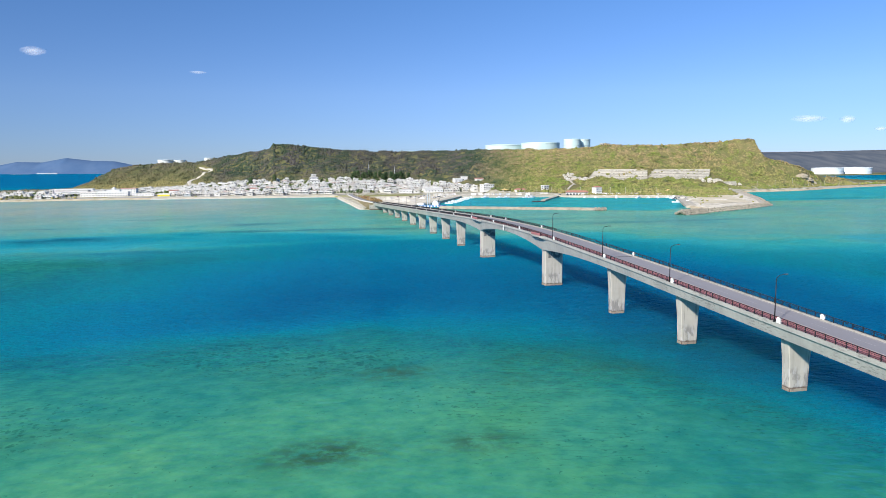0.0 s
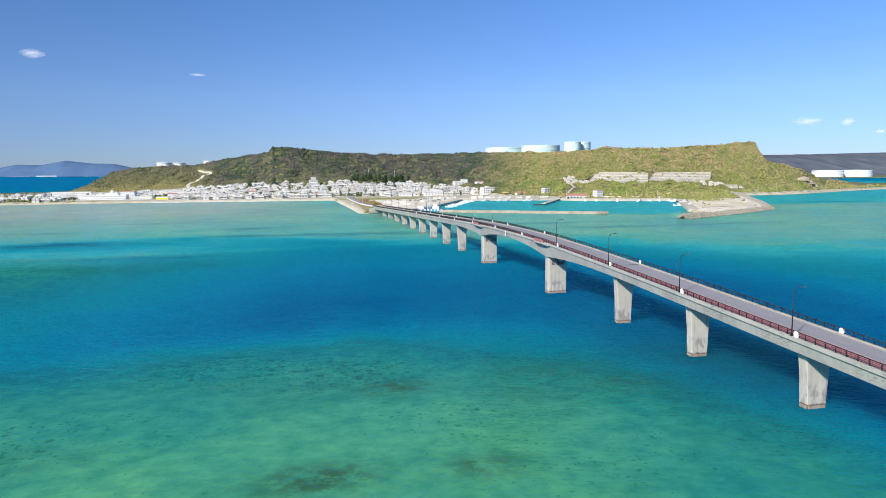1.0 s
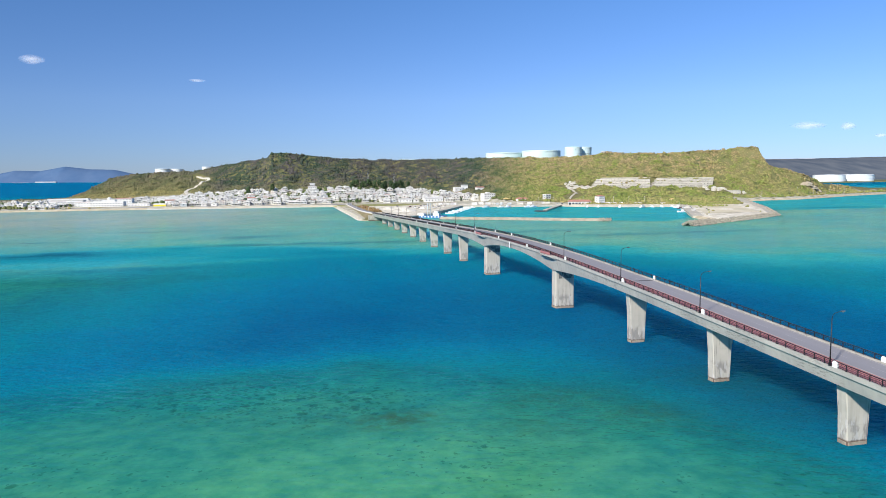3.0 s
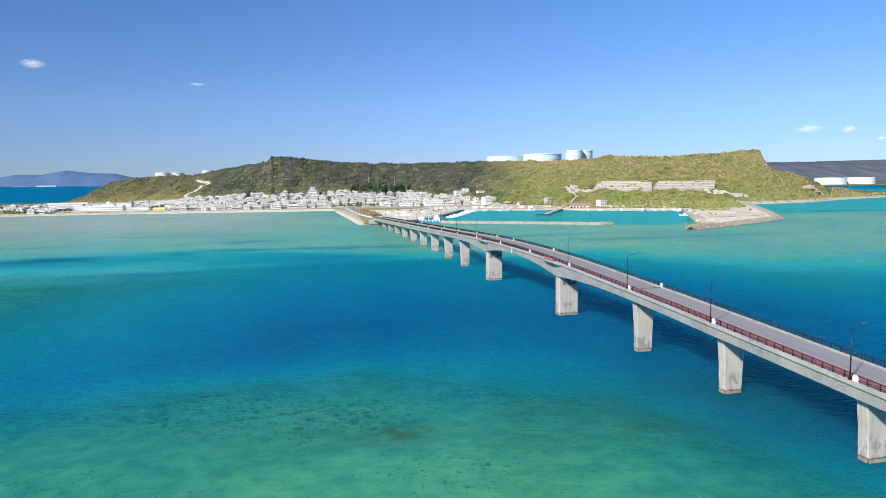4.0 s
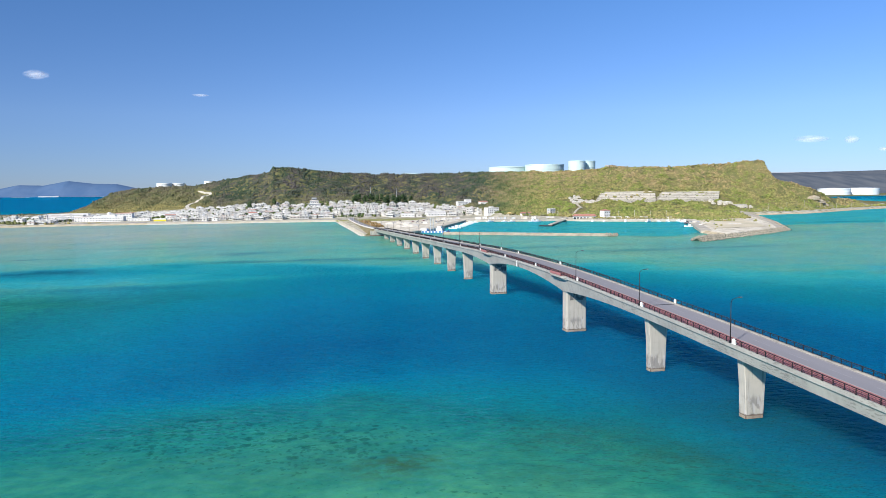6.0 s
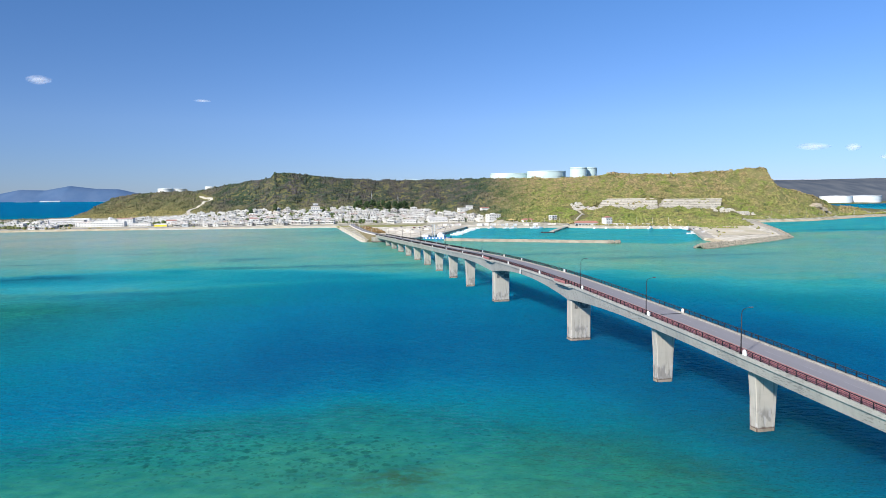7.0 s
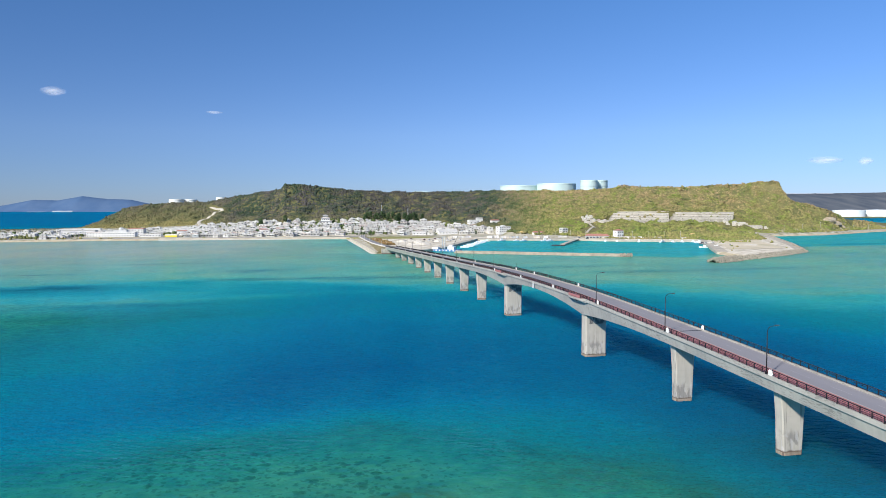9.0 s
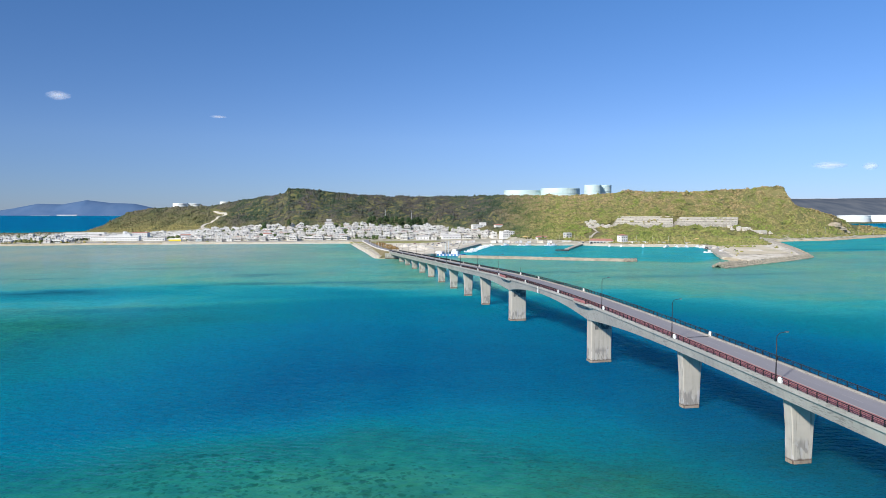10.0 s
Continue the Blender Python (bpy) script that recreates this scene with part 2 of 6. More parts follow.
def ground_height(x, y):
    x, y = np.asarray(x, float), np.asarray(y, float)
    d = coast_distance(x, y)
    yf, zf = np.interp(x, FOOT_X, FOOT_Y), np.interp(x, FOOT_X, FOOT_Z)
    yr, zr = np.interp(x, RIDGE_X, RIDGE_Y), np.interp(x, RIDGE_X, RIDGE_Z)
    zr = zr + wave_noise(x, x * 0.3, 75, 6.0) * 1.9 * np.clip(zr / 60, 0, 1)
    low = 2.4 + np.clip((y - 905) / np.maximum(yf - 905, 60), 0, 1) ** 1.2 * np.maximum(zf - 2.4, 0) * (y > 905)
    low = np.where(x > 215, 2.4 + np.clip((y - yf + 90) / 90, 0, 1) * (zf - 2.4), low)
    s = np.clip((y - yf) / np.maximum(yr - yf, 30), 0, 1)
    rough = wave_noise(x, y * 0.5, 130, 1.0) * 7.0 + wave_noise(x, y, 46, 2.0) * 3.0
    hill = zf + (zr - zf) * (0.62 * s + 0.38 * s ** 3) + rough * np.clip(4 * s * (1 - s), 0, 1) * np.clip(zr / 40, 0, 1)
    back = np.clip((y - yr) / 600, 0, 1)
    h = np.where(s > 0, hill - back * 12 - np.clip((y - yr) / 60, 0, 1) * 3, low)
    edge = np.clip(d / 5.0, -1, 1)
    h = h - 4.0 * terrace_zone(x, y)
    return np.where(d > 0, np.minimum(h, 0.4 + d * 0.55 + np.maximum(d - 7, 0) * 3), np.maximum(-6.0, d * 0.5)) + 0 * edge


def ground_z(x, y):
    return float(ground_height(np.array([x]), np.array([y]))[0])


def graded(parts):
    """Grid lines from (start, step) pairs, closed by an end value."""
    out = []
    for (a, step), (b, _) in zip(parts, parts[1:]):
        out += list(np.arange(a, b - step * 0.4, step))
    return np.array(out + [parts[-1][0]])


def grid_faces(nx, ny):
    i, j = np.meshgrid(np.arange(nx - 1), np.arange(ny - 1), indexing="xy")
    a = (j * nx + i).ravel()
    return np.stack([a, a + 1, a + nx + 1, a + nx], 1)


# ---- sea ----
def depth_map(x, y):
    """How deep the water looks: 0 sand bar, 1 blue channel."""
    wob = wave_noise(x, y, 90, 3.0) * 9 + wave_noise(x, y, 33, 4.0) * 4
    slow = wave_noise(x * 0.35, y, 110, 2.2) * 26
    near = np.interp(x, (-400, -150, -124, -102, -76, -51, -35, -22, -14, -8, 20, 60), (-30, -12, -10, -4, 3, -2, -11, -22, -40, -60, -140, -230))
    far = np.interp(x, (-400, -252, -165, -131, -80, -33, 20, 110, 180, 300, 500), (275, 291, 310, 304, 280, 250, 222, 195, 150, 100, 50))
    a = 1 / (1 + np.exp(np.clip(-(y + 0.6 * wob - near) / (7.0 + 13 * np.clip((x + 65) / 45, 0, 1)), -60, 60)))
    b = 1 / (1 + np.exp(np.clip((y + wob * (0.45 + np.clip(x / 100, 0, 1)) + slow * np.clip((x + 20) / 100, 0.1, 1) - far) / (7.0 + 30 * np.clip((x + 20) / 120, 0, 1)), -40, 40)))
    # a paler bar runs along inside the edge of the channel
    bar = np.interp(x, (-250, -178, -105, -28, 30), (206, 212, 219, 230, 222))
    bar = np.exp(-((y + 0.4 * wob - bar) / 13.0) ** 2) * np.interp(x, (-300, -178, -105, -60, -20, 20, 60), (0.8, 0.85, 0.55, 0.4, 0.75, 0.5, 0))
    beyond = np.clip((y - 225) / 25, 0, 1)
    deep = a * b * (1 - 0.7 * bar) * np.maximum(0.20 + 0.80 * np.clip((x + 202 - 0.15 * (y - 40)) / 110, 0, 1), beyond * 0.55) * (1 - 0.22 * beyond) * (1 - 0.5 * np.clip((x - 75) / 60, 0, 1)) * (1 - 0.36 * np.clip((y - 50) / 120, 0, 1))
    shoal = np.clip((y - far) / 330, 0, 1)
    shoal = shoal * np.clip((10 - x) / 170, 0.25, 1)
    harbour = np.clip((y - np.interp(x, (60, 205, 250, 400), (525, 438, 400, 520))) / 20, 0, 1) * (x > 20)
    base = np.where(y > (near + far) / 2, np.where(x > 20, 0.30 + 0.13 * harbour, 0.36 - 0.30 * shoal), 0.40)
    base = np.where(y < near, 0.42 - 0.05 * np.clip((-85 - x) / 40, 0, 1) + 0.06 * np.clip((x + 70) / 40, 0, 1) - 0.20 * np.clip((near - y) / 60, 0, 1.0), base)
    # sand bars and weed across the bay
    base = base + wave_noise(x, y, 60, 5.0) * 0.035 + wave_noise(x * 0.4, y, 24, 6.0) * 0.02
    far_sea = np.clip((y - 1430) / 300, 0, 1) + np.clip((-900 - x) / 400, 0, 1) * (y > 1000)
    d = base + (0.95 - base) * deep
    return np.clip(np.where(y > 1300, 0.50 + 0.36 * np.clip(far_sea, 0, 1), d), 0, 1)


def water_material():
    """Colour of the bottom and of the water over it, with a rippled mirror of the sky on top."""
    m, nt, b = material("sea_water", 0.6, 0.0, 0.0)
    geo = nt.nodes.new("ShaderNodeNewGeometry")
    place = geo.outputs["Position"]

    def field(name):
        at = nt.nodes.new("ShaderNodeAttribute")
        at.attribute_name = name
        return at.outputs["Fac"]

    def noise(scale, detail, rough=0.55, vector=place):
        n = node(nt, "ShaderNodeTexNoise", Scale=scale, Detail=detail, Roughness=rough)
        nt.links.new(vector, n.inputs["Vector"])
        return n.outputs

    depth, weed = field("depth"), field("weed")
    patch, fine = noise(0.035, 8.0, 0.62)["Fac"], noise(0.22, 6.0, 0.6)["Fac"]
    add = math_node(nt, "ADD", depth, math_node(nt, "MULTIPLY_ADD", patch, 0.16, -0.08))
    col = ramp(nt, add, [(0.0, (0.125, 0.37, 0.16)), (0.20, (0.055, 0.285, 0.165)), (0.36, (0.016, 0.205, 0.165)), (0.52, (0.007, 0.170, 0.180)),
                         (0.66, (0.002, 0.200, 0.262)), (0.80, (0.001, 0.172, 0.300)), (1.0, (0.0005, 0.094, 0.232))])
    bay = ramp(nt, add, [(0.0, (0.42, 0.45, 0.32)), (0.16, (0.285, 0.41, 0.275)), (0.30, (0.165, 0.40, 0.28)), (0.37, (0.085, 0.37, 0.30)), (0.43, (0.035, 0.36, 0.365)),
                         (0.53, (0.010, 0.285, 0.335)), (0.66, (0.003, 0.22, 0.30)), (0.78, (0.001, 0.18, 0.29)), (1.0, (0.003, 0.12, 0.33))])
    col = mix(nt, field("sand"), col, bay)

    # coral heads and tufts of weed on the bottom, in flocks
    warp = node(nt, "ShaderNodeVectorMath")
    warp.operation = "MULTIPLY_ADD"
    warp.inputs[1].default_value = (2.2, 2.2, 0.0)
    nt.links.new(noise(0.9, 5.0, 0.65)["Color"], warp.inputs[0])
    nt.links.new(place, warp.inputs[2])

    def heads(scale, lo, hi, reach, flock):
        v = node(nt, "ShaderNodeTexVoronoi", Scale=scale)
        v.voronoi_dimensions = "2D"
        nt.links.new(warp.outputs[0], v.inputs["Vector"])
        pick = nt.nodes.new("ShaderNodeSeparateColor")
        nt.links.new(v.outputs["Color"], pick.inputs[0])
        chance = math_node(nt, "ADD", pick.outputs[0], flock)
        n = node(nt, "ShaderNodeMapRange")
        n.inputs[1].default_value, n.inputs[2].default_value, n.inputs[4].default_value = lo, hi, reach
        nt.links.new(chance, n.inputs[0])
        return step_range(nt, math_node(nt, "SUBTRACT", n.outputs[0], v.outputs["Distance"]), 0.0, 0.16)

    flock = math_node(nt, "MULTIPLY_ADD", noise(0.022, 3.0)["Fac"], 1.1, math_node(nt, "MULTIPLY_ADD", field("coral"), 0.62, -0.62))
    shallow = step_range(nt, depth, 0.72, 0.42)
    mottle = ramp(nt, fine, [(0.35, (0.70, 0.86, 0.88)), (0.62, (1.42, 1.18, 1.06))])
    beds = ramp(nt, patch, [(0.38, (0.72, 0.86, 0.86)), (0.50, (1, 1, 1)), (0.62, (1.12, 1.04, 0.96))])
    dunes = ramp(nt, noise(0.011, 4.0)["Fac"], [(0.38, (0.62, 0.86, 0.98)), (0.50, (1, 1, 1)), (0.62, (1.32, 1.08, 0.86))])
    c2 = mix(nt, 1.0, mix(nt, 1.0, mix(nt, 1.0, col, mottle, "MULTIPLY"), dunes, "MULTIPLY"), beds, "MULTIPLY")
    dark = mix(nt, 1.0, c2, (0.22, 0.40, 0.42), "MULTIPLY")
    c2 = mix(nt, math_node(nt, "MULTIPLY", heads(0.38, 0.74, 1.40, 0.44, flock), 0.62), c2, dark)
    c2 = mix(nt, math_node(nt, "MULTIPLY", heads(0.85, 0.68, 1.25, 0.48, flock), 0.5), c2, dark)
    col = mix(nt, math_node(nt, "MULTIPLY", shallow, math_node(nt, "MULTIPLY_ADD", field("sand"), -0.7, 1.0)), col, c2)
    # dark beds, the shade beside the bridge painted among them
    col = mix(nt, field("grass"), col, (0.006, 0.10, 0.135))
    patchy = math_node(nt, "MULTIPLY", weed, step_range(nt, noise(0.30, 6.0, 0.65)["Fac"], 0.36, 0.60))
    col = mix(nt, math_node(nt, "MULTIPLY_ADD", patchy, 0.75, math_node(nt, "MULTIPLY", weed, 0.25)), col, (0.034, 0.112, 0.050))
    nt.links.new(col, b.inputs["Base Color"])
    # light spreads sideways inside clear water
    b.subsurface_method = "BURLEY"
    b.inputs["Subsurface Weight"].default_value = 1.0
    b.inputs["Subsurface Radius"].default_value = (0.6, 1.0, 1.0)
    b.inputs["Subsurface Scale"].default_value = 24.0

    # wind ripples, rougher over the open channel
    turn = node(nt, "ShaderNodeMapping", Scale=(1.9, 1.0, 1.0), Rotation=(0, 0, -0.38))
    turn.vector_type = "TEXTURE"
    nt.links.new(place, turn.inputs["Vector"])
    swell = noise(0.74, 2.0, 0.42, turn.outputs[0])["Fac"]
    gust = noise(0.012, 3.0)["Fac"]
    chop = math_node(nt, "MULTIPLY", step_range(nt, math_node(nt, "ADD", depth, math_node(nt, "MULTIPLY_ADD", gust, 0.9, -0.45)), 0.12, 0.85), 1.0)
    rel = node(nt, "ShaderNodeBump", Distance=2.9)
    nt.links.new(math_node(nt, "MULTIPLY_ADD", chop, 0.75, 0.16), rel.inputs["Strength"])
    nt.links.new(swell, rel.inputs["Height"])
    nt.links.new(rel.outputs[0], b.inputs["Normal"])
    mirror = node(nt, "ShaderNodeBsdfGlossy", Roughness=0.06, Color=(0.10, 0.50, 0.84, 1))
    nt.links.new(rel.outputs[0], mirror.inputs["Normal"])
    fres = node(nt, "ShaderNodeFresnel", IOR=1.33)
    nt.links.new(rel.outputs[0], fres.inputs["Normal"])
    both = nt.nodes.new("ShaderNodeMixShader")
    nt.links.new(math_node(nt, "MULTIPLY", fres.outputs[0], 0.6), both.inputs[0])
    nt.links.new(b.outputs[0], both.inputs[1])
    nt.links.new(mirror.outputs[0], both.inputs[2])
    nt.links.new(both.outputs[0], nt.nodes["Material Output"].inputs["Surface"])
    return m


sx = graded([(-4900, 700), (-1400, 60), (-500, 14), (-280, 3.0), (160, 12), (520, 40), (1400, 700), (4900, 0)])
sy = graded([(-1500, 200), (-300, 20), (-150, 2.5), (330, 7), (900, 40), (1600, 300), (4950, 0)])
gx, gy = np.meshgrid(sx, sy)
gx, gy = gx.ravel(), gy.ravel()
rise = np.clip((np.hypot(gx, gy) - 2300) / 2500, 0, 1.2) ** 1.5 * 25
sea_mesh = np_mesh("sea", np.stack([gx, gy, rise], 1), grid_faces(len(sx), len(sy)), water_material())
depth = sea_mesh.attributes.new("depth", "FLOAT", "POINT")
depth.data.foreach_set("value", depth_map(gx, gy).astype(np.float32))
sand = sea_mesh.attributes.new("sand", "FLOAT", "POINT")
sand.data.foreach_set("value", np.clip((gy - np.interp(gx, (-50, 60, 200), (165, 100, -20))) / np.interp(gx, (-50, 60), (60, 110)), 0, 1).astype(np.float32))
weed = sea_mesh.attributes.new("weed", "FLOAT", "POINT")
beds = np.zeros_like(gx)
for wx, wy, rx, ry, k in ((-86, -83, 9, 5, 1.25), (-62, -84, 7, 4, 1.0), (-69, -44, 9, 5, 1.05), (-44, -54, 12, 7, 0.35), (-84, -40, 16, 7, 0.3), (-104, -34, 14, 5, 0.25), (-36, -40, 14, 7, 0.4), (-128, -66, 10, 5, 0.35), (-24, -52, 10, 6, 0.4)):
    r2 = ((gx - wx) / rx) ** 2 + ((gy - wy) / ry) ** 2 + 0.35 * wave_noise(gx, gy, 11, wx)
    beds = np.maximum(beds, k * np.exp(-np.maximum(r2, 0)))
weed.data.foreach_set("value", beds.astype(np.float32))
coral = sea_mesh.attributes.new("coral", "FLOAT", "POINT")
beds = np.zeros_like(gx)
for wx, wy, rx, ry, k in ((-100, -22, 26, 12, 1.0), (-76, -32, 24, 12, 1.0), (-40, -24, 26, 12, 0.8), (-125, -50, 22, 5, 0.7), (-132, -62, 10, 10, 0.8), (-110, -60, 10, 6, 0.6), (-24, -88, 26, 14, 0.5), (-60, -62, 20, 12, 0.45)):
    r2 = ((gx - wx) / rx) ** 2 + ((gy - wy) / ry) ** 2 + 0.5 * wave_noise(gx, gy, 17, wx)
    beds = np.maximum(beds, k * np.exp(-np.maximum(r2, 0) ** 1.5))
coral.data.foreach_set("value", beds.astype(np.float32))
grass = sea_mesh.attributes.new("grass", "FLOAT", "POINT")
beds = np.zeros_like(gx)
# the last two beds put the bridge's shade into the water colour
for wx, wy, rx, ry, k in ((-222, 280, 36, 17, 0.85), (-92, 308, 60, 8, 0.6), (-30, 298, 40, 9, 0.5), (-165, 200, 38, 7, 0.5), (-114, 368, 24, 12, 0.5), (-265, 375, 32, 3, 0.45), (-190, 450, 60, 6, 0.2), (150, 300, 40, 14, 0.4), (230, 300, 50, 8, 0.35), (560, 560, 60, 14, 0.4), (110, 350, 50, 10, 0.35), (6, -42, 28, 30, 0.8), (-16, -30, 16, 14, 0.35)):
    r2 = ((gx - wx) / rx) ** 2 + ((gy - wy + 6 * wave_noise(gx, gy, 70, wx)) / ry) ** 2 + 0.5 * wave_noise(gx * 0.4, gy, 22, wx)
    beds = np.maximum(beds, k * np.exp(-np.maximum(r2, 0)))
grass.data.foreach_set("value", beds.astype(np.float32))
sea = tagged(new("water", sea_mesh), "clear turquoise sea over pale sand, deep blue in the channel", "sea", kind="structure")

# ---- island ground ----


def ground_material():
    m, nt, b = material("island_ground", 0.95, 0.0, 0.1)
    geo = nt.nodes.new("ShaderNodeNewGeometry")
    sep = nt.nodes.new("ShaderNodeSeparateXYZ")
    nt.links.new(geo.outputs["Position"], sep.inputs[0])
    n1 = node(nt, "ShaderNodeTexNoise", Scale=0.012, Detail=6.0)
    n2 = node(nt, "ShaderNodeTexNoise", Scale=0.12, Detail=6.0)
    for n in (n1, n2):
        nt.links.new(geo.outputs["Position"], n.inputs["Vector"])
    veg = mix(nt, 0.5, ramp(nt, n1.outputs["Fac"], [(0.35, (0.10, 0.11, 0.045)), (0.6, (0.19, 0.17, 0.075))]),
              ramp(nt, n2.outputs["Fac"], [(0.35, (0.10, 0.115, 0.045)), (0.65, (0.21, 0.185, 0.085))]))
    sand = ramp(nt, n2.outputs["Fac"], [(0.36, (0.44, 0.39, 0.29)), (0.47, (0.62, 0.56, 0.45)), (0.62, (0.76, 0.71, 0.60))])
    yard = ramp(nt, n2.outputs["Fac"], [(0.3, (0.18, 0.18, 0.09)), (0.5, (0.44, 0.41, 0.32)), (0.7, (0.58, 0.55, 0.47))])
    lot = node(nt, "ShaderNodeAttribute")
    lot.attribute_name = "paved"
    low = node(nt, "ShaderNodeMapRange")
    low.inputs[1].default_value, low.inputs[2].default_value = 1.7, 2.3
    nt.links.new(sep.outputs["Z"], low.inputs[0])
    wild = nt.nodes.new("ShaderNodeAttribute")
    wild.attribute_name = "wild"
    c = mix(nt, wild.outputs["Fac"], yard, veg)
    c = mix(nt, lot.outputs["Fac"], c, sand)
    beach = ramp(nt, n2.outputs["Fac"], [(0.3, (0.40, 0.33, 0.22)), (0.7, (0.60, 0.52, 0.37))])
    c = mix(nt, low.outputs[0], beach, c)
    nt.links.new(c, b.inputs["Base Color"])
    bump(nt, b, n2.outputs["Fac"], 0.5, 1.0)
    return m


tx = graded([(-1500, 40), (-700, 8), (-560, 6), (690, 3), (765, 6), (900, 8), (1100, 40), (1500, 0)])
ty = graded([(340, 6), (1000, 6), (1320, 12), (1500, 50), (2150, 0)])
gx, gy = np.meshgrid(tx, ty)
gx, gy = gx.ravel(), gy.ravel()
gz = ground_height(gx, gy)
land_mesh = np_mesh("island", np.stack([gx, gy, gz], 1), grid_faces(len(tx), len(ty)), ground_material())
wild = land_mesh.attributes.new("wild", "FLOAT", "POINT")
above = (gy - np.interp(gx, FOOT_X, FOOT_Y)) / 20
wild.data.foreach_set("value", np.clip(above + wave_noise(gx, gy, 60, 8.0), 0, 1).astype(np.float32))
paved = land_mesh.attributes.new("paved", "FLOAT", "POINT")
lotmask = ((gx > 5) & (gx < 215) & (gy < 800 + gx * 0.1)) | ((gx > 290) & (gx < 590) & (gy < 690)) 
paved.data.foreach_set("value", lotmask.astype(np.float32))
land = tagged(new("ground", land_mesh), "green and brown wooded island with sandy shore", "ground", kind="structure")

# ---- bridge ----
BX0, BX1 = -2.5, 7.7                # outer edges of the deck
PIERS = [-183.4, -146.8, -110.2, -73.6, -37.0, -0.4, 50.4, 132.6] + [183.4 + 36.6 * i for i in range(9)]
BRIDGE_Y0, BRIDGE_Y1 = -220.0, 527.0


def deck_z(y):
    if y > 165:
        return 17.15 - 0.0287 * (y - 165)
    if y < -25:
        return 15.22 + 0.0449 * (y + 25)
    u = min(max((70 - y) / 70, 0.0), 1.0)
    return 18.25 - 0.000195 * (y - 90) ** 2 - 0.45 * u * u * (3 - 2 * u)


def girder_depth(y):
    """Depth of the beam below the road; the main spans are haunched."""
    if 50.4 <= y <= 132.6:
        u = abs(y - 91.5) / 41.1
        return 2.3 + 2.9 * u ** 2
    if 0 < y < 50.4:
        return 2.65 + 2.55 * (y / 50.4) ** 2
    if 132.6 < y < 183.4:
        return 2.65 + 2.55 * ((183.4 - y) / 50.8) ** 2
    return 2.65


def strip(x0, x1, za, zb, step=4.0, y0=BRIDGE_Y0, y1=BRIDGE_Y1):
    """A bar along the bridge between x0 and x1, from za to zb above the road."""
    n = max(2, int((y1 - y0) / step) + 1)
    b = Build()
    b.rings([[(x0, y, deck_z(y) + za), (x1, y, deck_z(y) + za), (x1, y, deck_z(y) + zb), (x0, y, deck_z(y) + zb)] for y in np.linspace(y0, y1, n)])
    return b


bridge = thing("bridge", "long grey concrete road bridge on tapered piers in the sea", "bridge")
ys = sorted(set(np.linspace(BRIDGE_Y0, BRIDGE_Y1, 150)) | set(PIERS))
web = Build().rings([[(-2.18 + (girder_depth(y) - 0.55) * 0.25, y, deck_z(y) - girder_depth(y)), (7.25 - (girder_depth(y) - 0.55) * 0.25, y, deck_z(y) - girder_depth(y)), (7.25, y, deck_z(y) - 0.55), (-2.18, y, deck_z(y) - 0.55)] for y in ys])
part("girder", web, GIRDER, bridge)
slab = Build().rings([[(-2.3, y, deck_z(y) - 0.55), (7.5, y, deck_z(y) - 0.55), (BX1, y, deck_z(y) - 0.45), (BX1, y, deck_z(y) - 0.02), (BX0, y, deck_z(y) - 0.02), (BX0, y, deck_z(y) - 0.45)] for y in ys])
part("deck_slab", slab, GIRDER, bridge)
part("carriageway", strip(1.2, 7.15, -0.01, 0.03), ASPHALT, bridge, "grey asphalt carriageway")
part("sidewalk", strip(-2.05, 1.0, 0.0, 0.2), RED_PAVING, bridge, "red paved sidewalk")
part("kerb", strip(1.0, 1.2, 0.0, 0.22), CONCRETE, bridge)
part("edge_beam", strip(BX0 - 0.02, -2.05, -0.5, 0.28), GIRDER, bridge, "grey concrete edge beam")
part("edge_beam", strip(7.15, BX1 + 0.02, -0.5, 0.35), GIRDER, bridge, "grey concrete edge beam")


def chamfered(w, d, c):
    return [(-w + c, -d), (w - c, -d), (w, -d + c), (w, d - c), (w - c, d), (-w + c, d), (-w, d - c), (-w, -d + c)]


for y in PIERS:
    main = 40 < y < 140
    top = deck_z(y) - girder_depth(y) - (0.0 if main else 0.5)
    b = Build()
    if main:
        sec = [(3.3, 1.8, -6.0), (3.3, 1.8, top - 2.2), (3.3, 1.8, top + girder_depth(y) - 0.7)]
    else:
        sec = [(2.0, 1.1, -6.0), (2.0, 1.1, 0.6), (2.2, 1.1, top * 0.55), (2.7, 1.1, top)]
    mid = 2.75 if main else 2.6
    b.rings([[(mid + px, y + py, z) for px, py in chamfered(w, d, 0.3 if main else 0.16)] for w, d, z in sec])
    pier = part("pier", b, PIER, bridge, "stained grey concrete bridge pier")
    if main:
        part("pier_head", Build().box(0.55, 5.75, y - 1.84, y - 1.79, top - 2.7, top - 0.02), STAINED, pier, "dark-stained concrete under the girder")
    else:
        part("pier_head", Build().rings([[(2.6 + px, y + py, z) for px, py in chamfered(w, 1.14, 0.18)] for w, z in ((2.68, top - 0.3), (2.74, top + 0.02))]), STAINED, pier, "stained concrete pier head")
    w, d = sec[0][0] + 0.1, sec[0][1] + 0.1
    part("pier_footing", Build().rings([[(mid + px, y + py, z) for px, py in chamfered(w, d, 0.4)] for z in (-6.0, 0.55)]), FOOTING, pier)
    if not main:
        for x in (0.9, 4.3):
            part("bearing", Build().box(x - 0.4, x + 0.4, y - 0.35, y + 0.35, top, top + 0.52), CONCRETE, pier)


